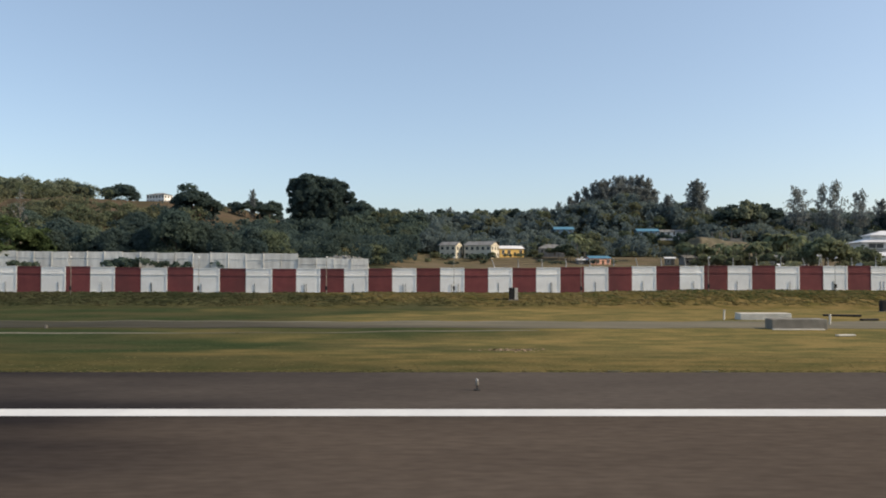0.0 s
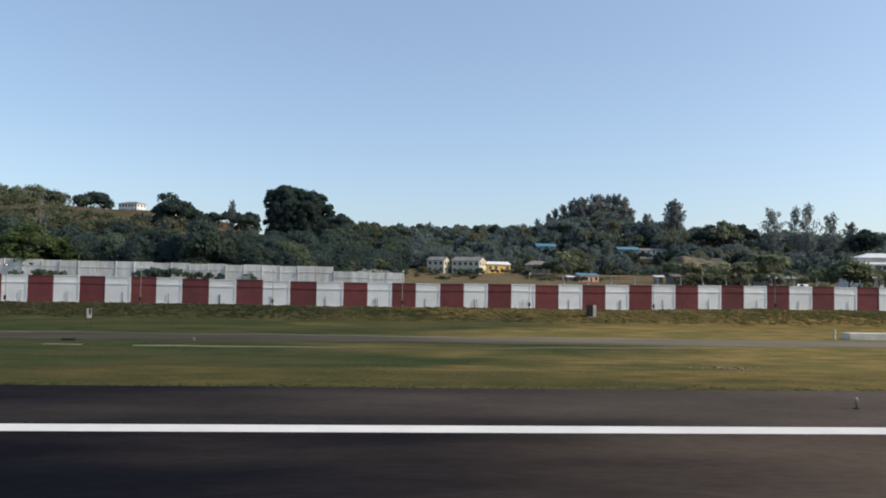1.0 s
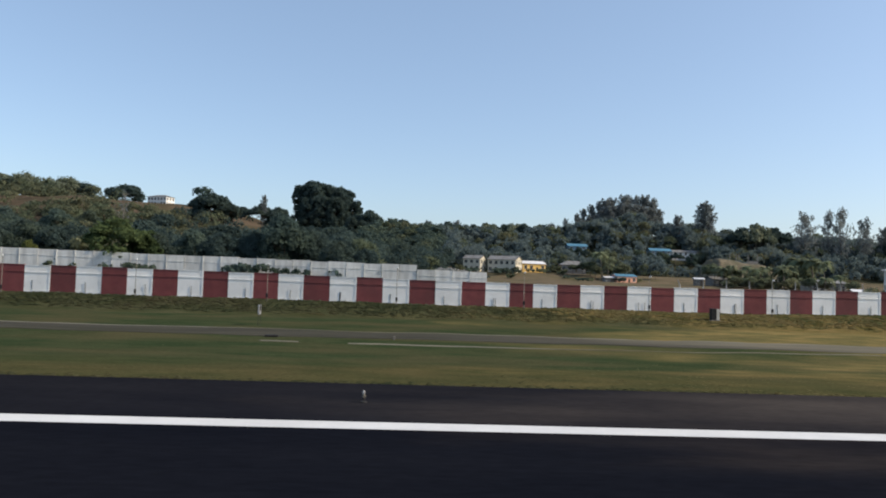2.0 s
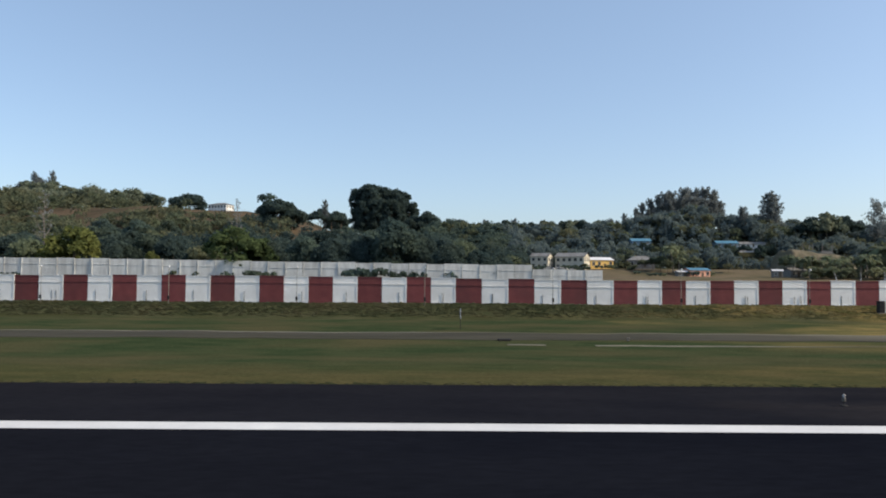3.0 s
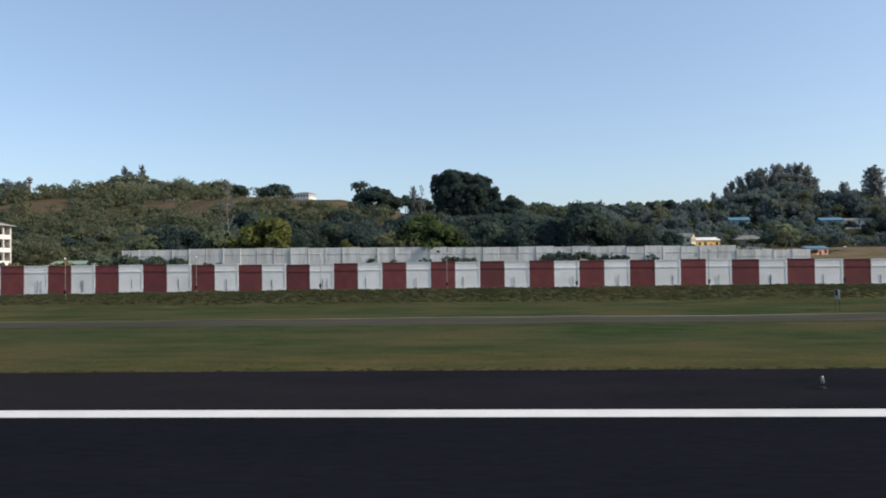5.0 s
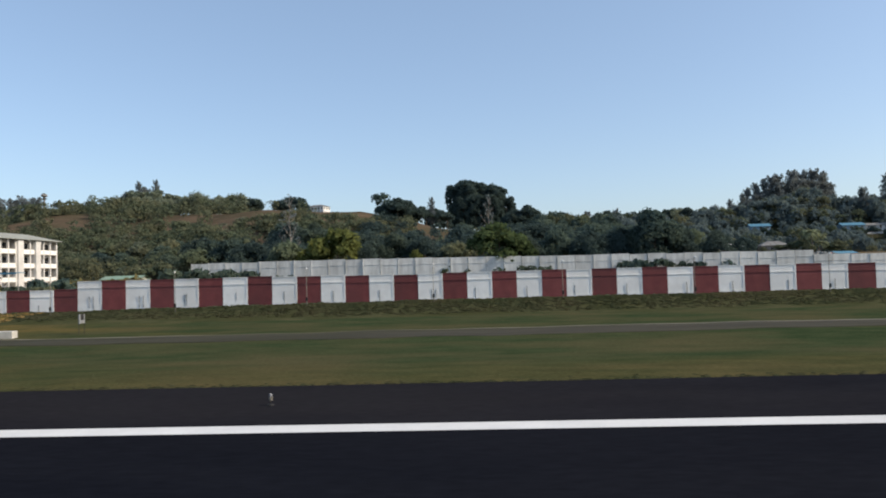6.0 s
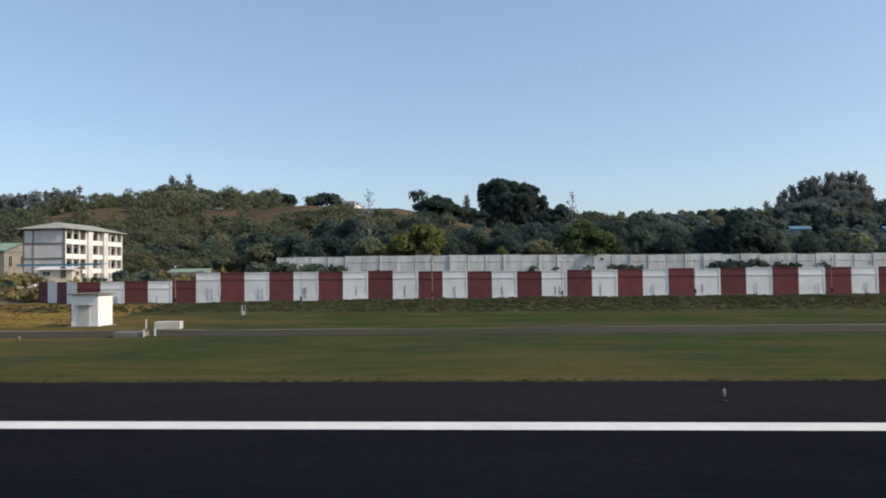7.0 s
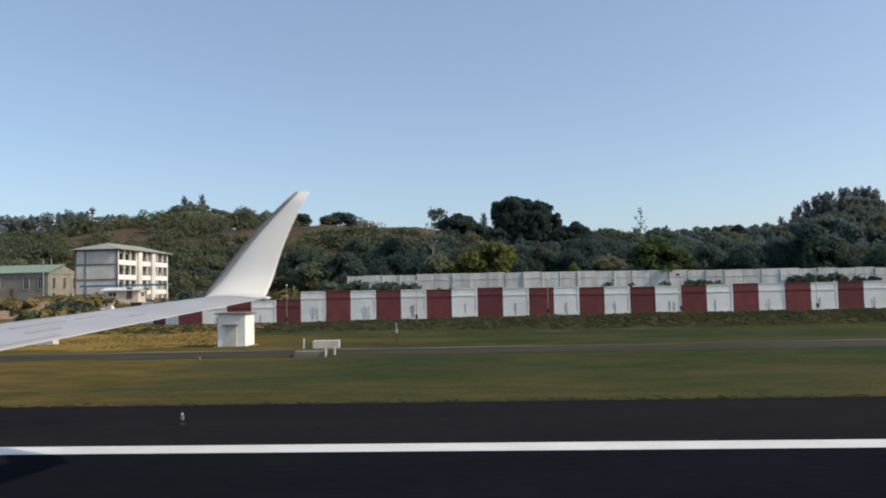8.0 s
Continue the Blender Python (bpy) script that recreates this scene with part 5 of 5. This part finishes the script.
woods("ridge_woods", 21, LEAF_DARK, -140, -10, 352, 500, 600, 8, 13, 0.95, 0.42, "dark dense mixed woods covering the ridge")
# haze over this half of the ridge is carried by its leaf colour
woods("ridge_woods", 29, LEAF_HAZED, -10, 300, 352, 500, 1400, 8, 13, 0.95, 0.42, "mixed woods on the slope above the houses, tinted blue for haze")
woods("hill_woods", 22, LEAF_MID, -470, -115, 225, 460, 1500, 5.5, 11.0, 0.93, 0.22, "olive green scrub and trees on the brown hill", 0.55)
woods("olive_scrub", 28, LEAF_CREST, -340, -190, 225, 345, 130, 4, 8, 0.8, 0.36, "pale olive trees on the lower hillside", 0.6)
woods("crest_woods", 25, LEAF_CREST, -360, -240, 446, 520, 330, 9, 15.5, 0.7, 0.55, "mid-green trees crowning the hilltop, paled for haze", 0.32)
woods("mixed_woods", 26, LEAF_MID, -120, 260, 356, 480, 330, 7, 13, 0.85, 0.48, "lighter green trees among the dark ridge woods", 0.42)
woods("young_woods", 27, LEAF_MID, -130, -20, 140, 300, 110, 5, 9, 0.8, 0.42, "lighter green young trees behind the back wall", 0.45)
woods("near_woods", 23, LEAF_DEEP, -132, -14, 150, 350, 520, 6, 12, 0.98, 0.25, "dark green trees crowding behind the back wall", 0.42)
woods("far_woods", 24, LEAF_MID, -520, -340, 440, 520, 420, 4, 6.5, 1.0, 0.5, "dark tree line on the far hilltop", 0.42)


# ---- grass and weeds ----
def tufts(name, seed, n, place, size, label, mat, tall=1.0):
    rs = np.random.RandomState(seed)
    P = place(rs, n)
    Q = []
    for x, y, s in P:
        z = height(x, y) - 0.02
        for j in range(6):
            a = 1.05 * j + rs.uniform(-0.4, 0.4)
            r, h, w = size * s * rs.uniform(0.7, 1.3), size * s * rs.uniform(0.22, 0.5) * tall, size * s * rs.uniform(0.45, 0.7)
            c, d = math.cos(a), math.sin(a)
            Q.append(((x + c * r - d * w, y + d * r + c * w, z + h * 0.2), (x - d * w * 0.5, y + c * w * 0.5, z + h), (x + d * w * 0.5, y - c * w * 0.5, z + h * 0.9), (x + c * r + d * w, y + d * r - c * w, z + h * 0.1)))
    tagged(new(name, quads(name, np.array(Q), mat)), label, "grass", kind="stuff")


def on_bank(rs, n):
    return [(x, y, s) for x, y, s in zip(rs.uniform(-172, 62, n), 78.5 + 9.6 * rs.beta(1.3, 1.2, n), 0.45 + 1.1 * rs.beta(1.2, 2.6, n))]


def on_infield(rs, n):
    out = []
    for x, y, s in zip(rs.uniform(-175, 60, n), 27.2 + 50 * rs.beta(1.0, 1.6, n), rs.uniform(0.4, 1.0, n)):
        if not (51.8 < y < 58.2) and noise.noise((x / 9, y / 4, 7.0)) > -0.05:
            out.append((x, y, s))
    return out


tufts("bank_grass", 31, 15000, on_bank, 0.33, "rough dry grass and weeds on the bank below the wall", BLADES, 0.6)
tufts("wall_weeds", 34, 1700, lambda rs, n: [(x, y, s) for x, y, s in zip(rs.uniform(-148, 58, n), 88.0 - 1.6 * rs.beta(1, 2.2, n), rs.uniform(0.3, 1.2, n) ** 1.6) if noise.noise((x / 5, 2.0, 11.0)) > -0.15], 0.26, "dark green weeds along the foot of the painted wall", LEAF_MID)
tufts("green_weeds", 38, 2600, lambda rs, n: [(x, y, s) for x, y, s in zip(rs.uniform(12, 62, n), 81.0 + 6.8 * rs.beta(1.6, 1.0, n), rs.uniform(0.35, 1.0, n)) if noise.noise((x / 6, y / 3, 31.0)) > 0.5 - 0.06 * (x - 12)], 0.3, "fresh green weeds over the top of the bank", LEAF_GREEN, 0.6)
tufts("dead_brush", 35, 70, lambda rs, n: [(x, y, s) for x, y, s in zip(1.3 + rs.normal(0, 0.7, n), 37.3 + rs.normal(0, 0.45, n), rs.uniform(0.4, 1.0, n))], 0.16, "streak of brown dead brush lying on the dry grass", SOIL)
tufts("verge_grass", 36, 5200, lambda rs, n: [(x, y, s) for x, y, s in zip(rs.uniform(-150, 32, n), 26.75 + 1.5 * rs.beta(1, 2.4, n), rs.uniform(0.3, 1.0, n) ** 1.4) if y > 27.05 + 0.45 * noise.noise((x / 1.9, 1.0, 17.0))], 0.17, "ragged grass creeping over the edge of the asphalt", BLADES, 0.6)
tufts("straw_grass", 37, 9000, lambda rs, n: [(x, y, s) for x, y, s in zip(rs.uniform(-26, 34, n), 27.3 + 22 * rs.beta(1.0, 1.5, n), rs.uniform(0.3, 1.0, n)) if noise.noise((x / 4, y / 2.2, 23.0)) > -0.02 + 0.3 * noise.noise((x / 22, y / 9, 3.0))], 0.17, "uneven straw-coloured grass clumps beside the runway", BLADES, 0.4)
tufts("infield_grass", 32, 14000, on_infield, 0.12, "short dry grass tufts over the infield", BLADES, 0.5)


# ---- the aeroplane wing ----
def foil(chord, thick, n=9):
    """A closed wing section from nose to tail, x along the chord, z up."""
    up, lo = [], []
    for i in range(n):
        u = (1 - math.cos(math.pi * i / (n - 1))) / 2
        t = thick * chord * 5 * (0.2969 * math.sqrt(u) - 0.126 * u - 0.3516 * u * u + 0.2843 * u ** 3 - 0.1015 * u ** 4)
        c = 0.018 * chord * math.sin(math.pi * u)
        up.append((u * chord, c + t)); lo.append((u * chord, c - t))
    return up + lo[-2:0:-1]


def lofted(name, rows, mat):
    """A skin through sections, each (nose, chord, thickness ratio, up axis)."""
    V, Fc = [], []
    n = None
    for nose, chord, thick, up in rows:
        s = foil(chord, thick)
        n = len(s)
        for u, w in s:
            V.append(Vector(nose) + Vector((u, 0, 0)) + Vector(up).normalized() * w)
    for i in range(len(rows) - 1):
        for j in range(n):
            Fc.append((i * n + j, i * n + (j + 1) % n, (i + 1) * n + (j + 1) % n, (i + 1) * n + j))
    Fc += [tuple(reversed(range(n))), tuple(range((len(rows) - 1) * n, len(rows) * n))]
    me = mesh_of(name, V, Fc, mat, True)
    return me


def wing():
    """The outer wing and its upswept tip, nose towards -x, built about the tip's trailing edge."""
    ob = thing("aeroplane_wing", pose(-114.44, 17.3, 3.8), "light grey swept aeroplane wing with a pale upturned winglet", "aeroplane wing")
    rows = []
    for k in range(8):
        s = 9.5 * (1 - k / 7)                       # metres inboard of the tip
        te, le = -0.30 * s, -1.46 - 0.50 * s
        rows.append(((le, -s, -0.10 * s), te - le, 0.10 + 0.002 * s, (0, 0, 1)))
    part("wing_panel", lofted("wing_panel", rows, WINGPAINT), ob)
    rows = []
    for k in range(11):
        t = k / 10
        a = radians(76) * min(1.0, t / 0.42) ** 0.9
        # path of the blended tip: level, then up
        if k == 0:
            y, z = 0.0, 0.0
        else:
            L = 2.95 / 10
            y, z = y + math.cos(a) * L, z + math.sin(a) * L
        nose = -1.46 + 2.02 * max(0.0, t - 0.02) ** 1.45
        chord = 1.46 - 1.20 * t ** 1.2
        rows.append(((nose, y, z), chord, 0.085, (0, -math.sin(a), math.cos(a))))
    part("winglet", lofted("winglet", rows, WINGLETPAINT), ob, "pale blended winglet")
    edge = [(r[0][0] - 0.03, r[0][1], r[0][2]) for r in rows[1:]]
    part("leading_edge", mesh_of("leading_edge", *tube(edge, [0.055, 0.075, 0.085, 0.085, 0.08, 0.075, 0.07, 0.06, 0.05, 0.035], 8), BAREMETAL, True), ob, "bare metal leading edge")
    # control surface seams, fairing and lamp
    for u, s0, s1 in ((0.34, 3.0, 3.5), (0.34, 3.7, 4.6), (0.60, 3.3, 3.9), (0.60, 4.1, 5.0), (0.78, 2.9, 3.25), (0.78, 4.6, 5.2), (0.93, 5.0, 6.4)):
        V = []
        for s in (s0, s1):
            te, le, th = -0.30 * s, -1.46 - 0.50 * s, 0.10 + 0.002 * s
            for w in (-0.007, 0.007):
                v, ch = u + w, te - le
                z = -0.10 * s + ch * (0.018 * math.sin(math.pi * v) + 5 * th * (0.2969 * math.sqrt(v) - 0.126 * v - 0.3516 * v * v + 0.2843 * v ** 3 - 0.1015 * v ** 4))
                V += [(le + v * ch, -s, z + 0.008), (le + v * ch, -s, z - 0.03)]
        part("panel_gap", mesh_of("panel_gap", V, [(0, 2, 6, 4), (0, 1, 3, 2), (4, 6, 7, 5), (0, 4, 5, 1), (2, 3, 7, 6), (1, 5, 7, 3)], SEAM), ob, "dark gap between control surfaces")
    part("tip_lamp", mesh_of("tip_lamp", *tube([(0, 0, 0), (0.1, 0, 0.01), (0.17, 0, 0.02)], [0.05, 0.045, 0.015], 10), LAMPWHITE, True), ob, "white tail lamp", at=pose(-0.04, 0.05, 0.0))


wing()

tufts("dry_grass", 33, 5000, lambda rs, n: [(x, y, s) for x, y, s in zip(rs.uniform(-190, -135, n), rs.uniform(64, 86, n), rs.uniform(0.5, 1.1, n)) if noise.noise((x / 12, y / 6, 4.0)) > -0.1], 0.3, "tall golden dry grass near the hut", DRYBLADES)
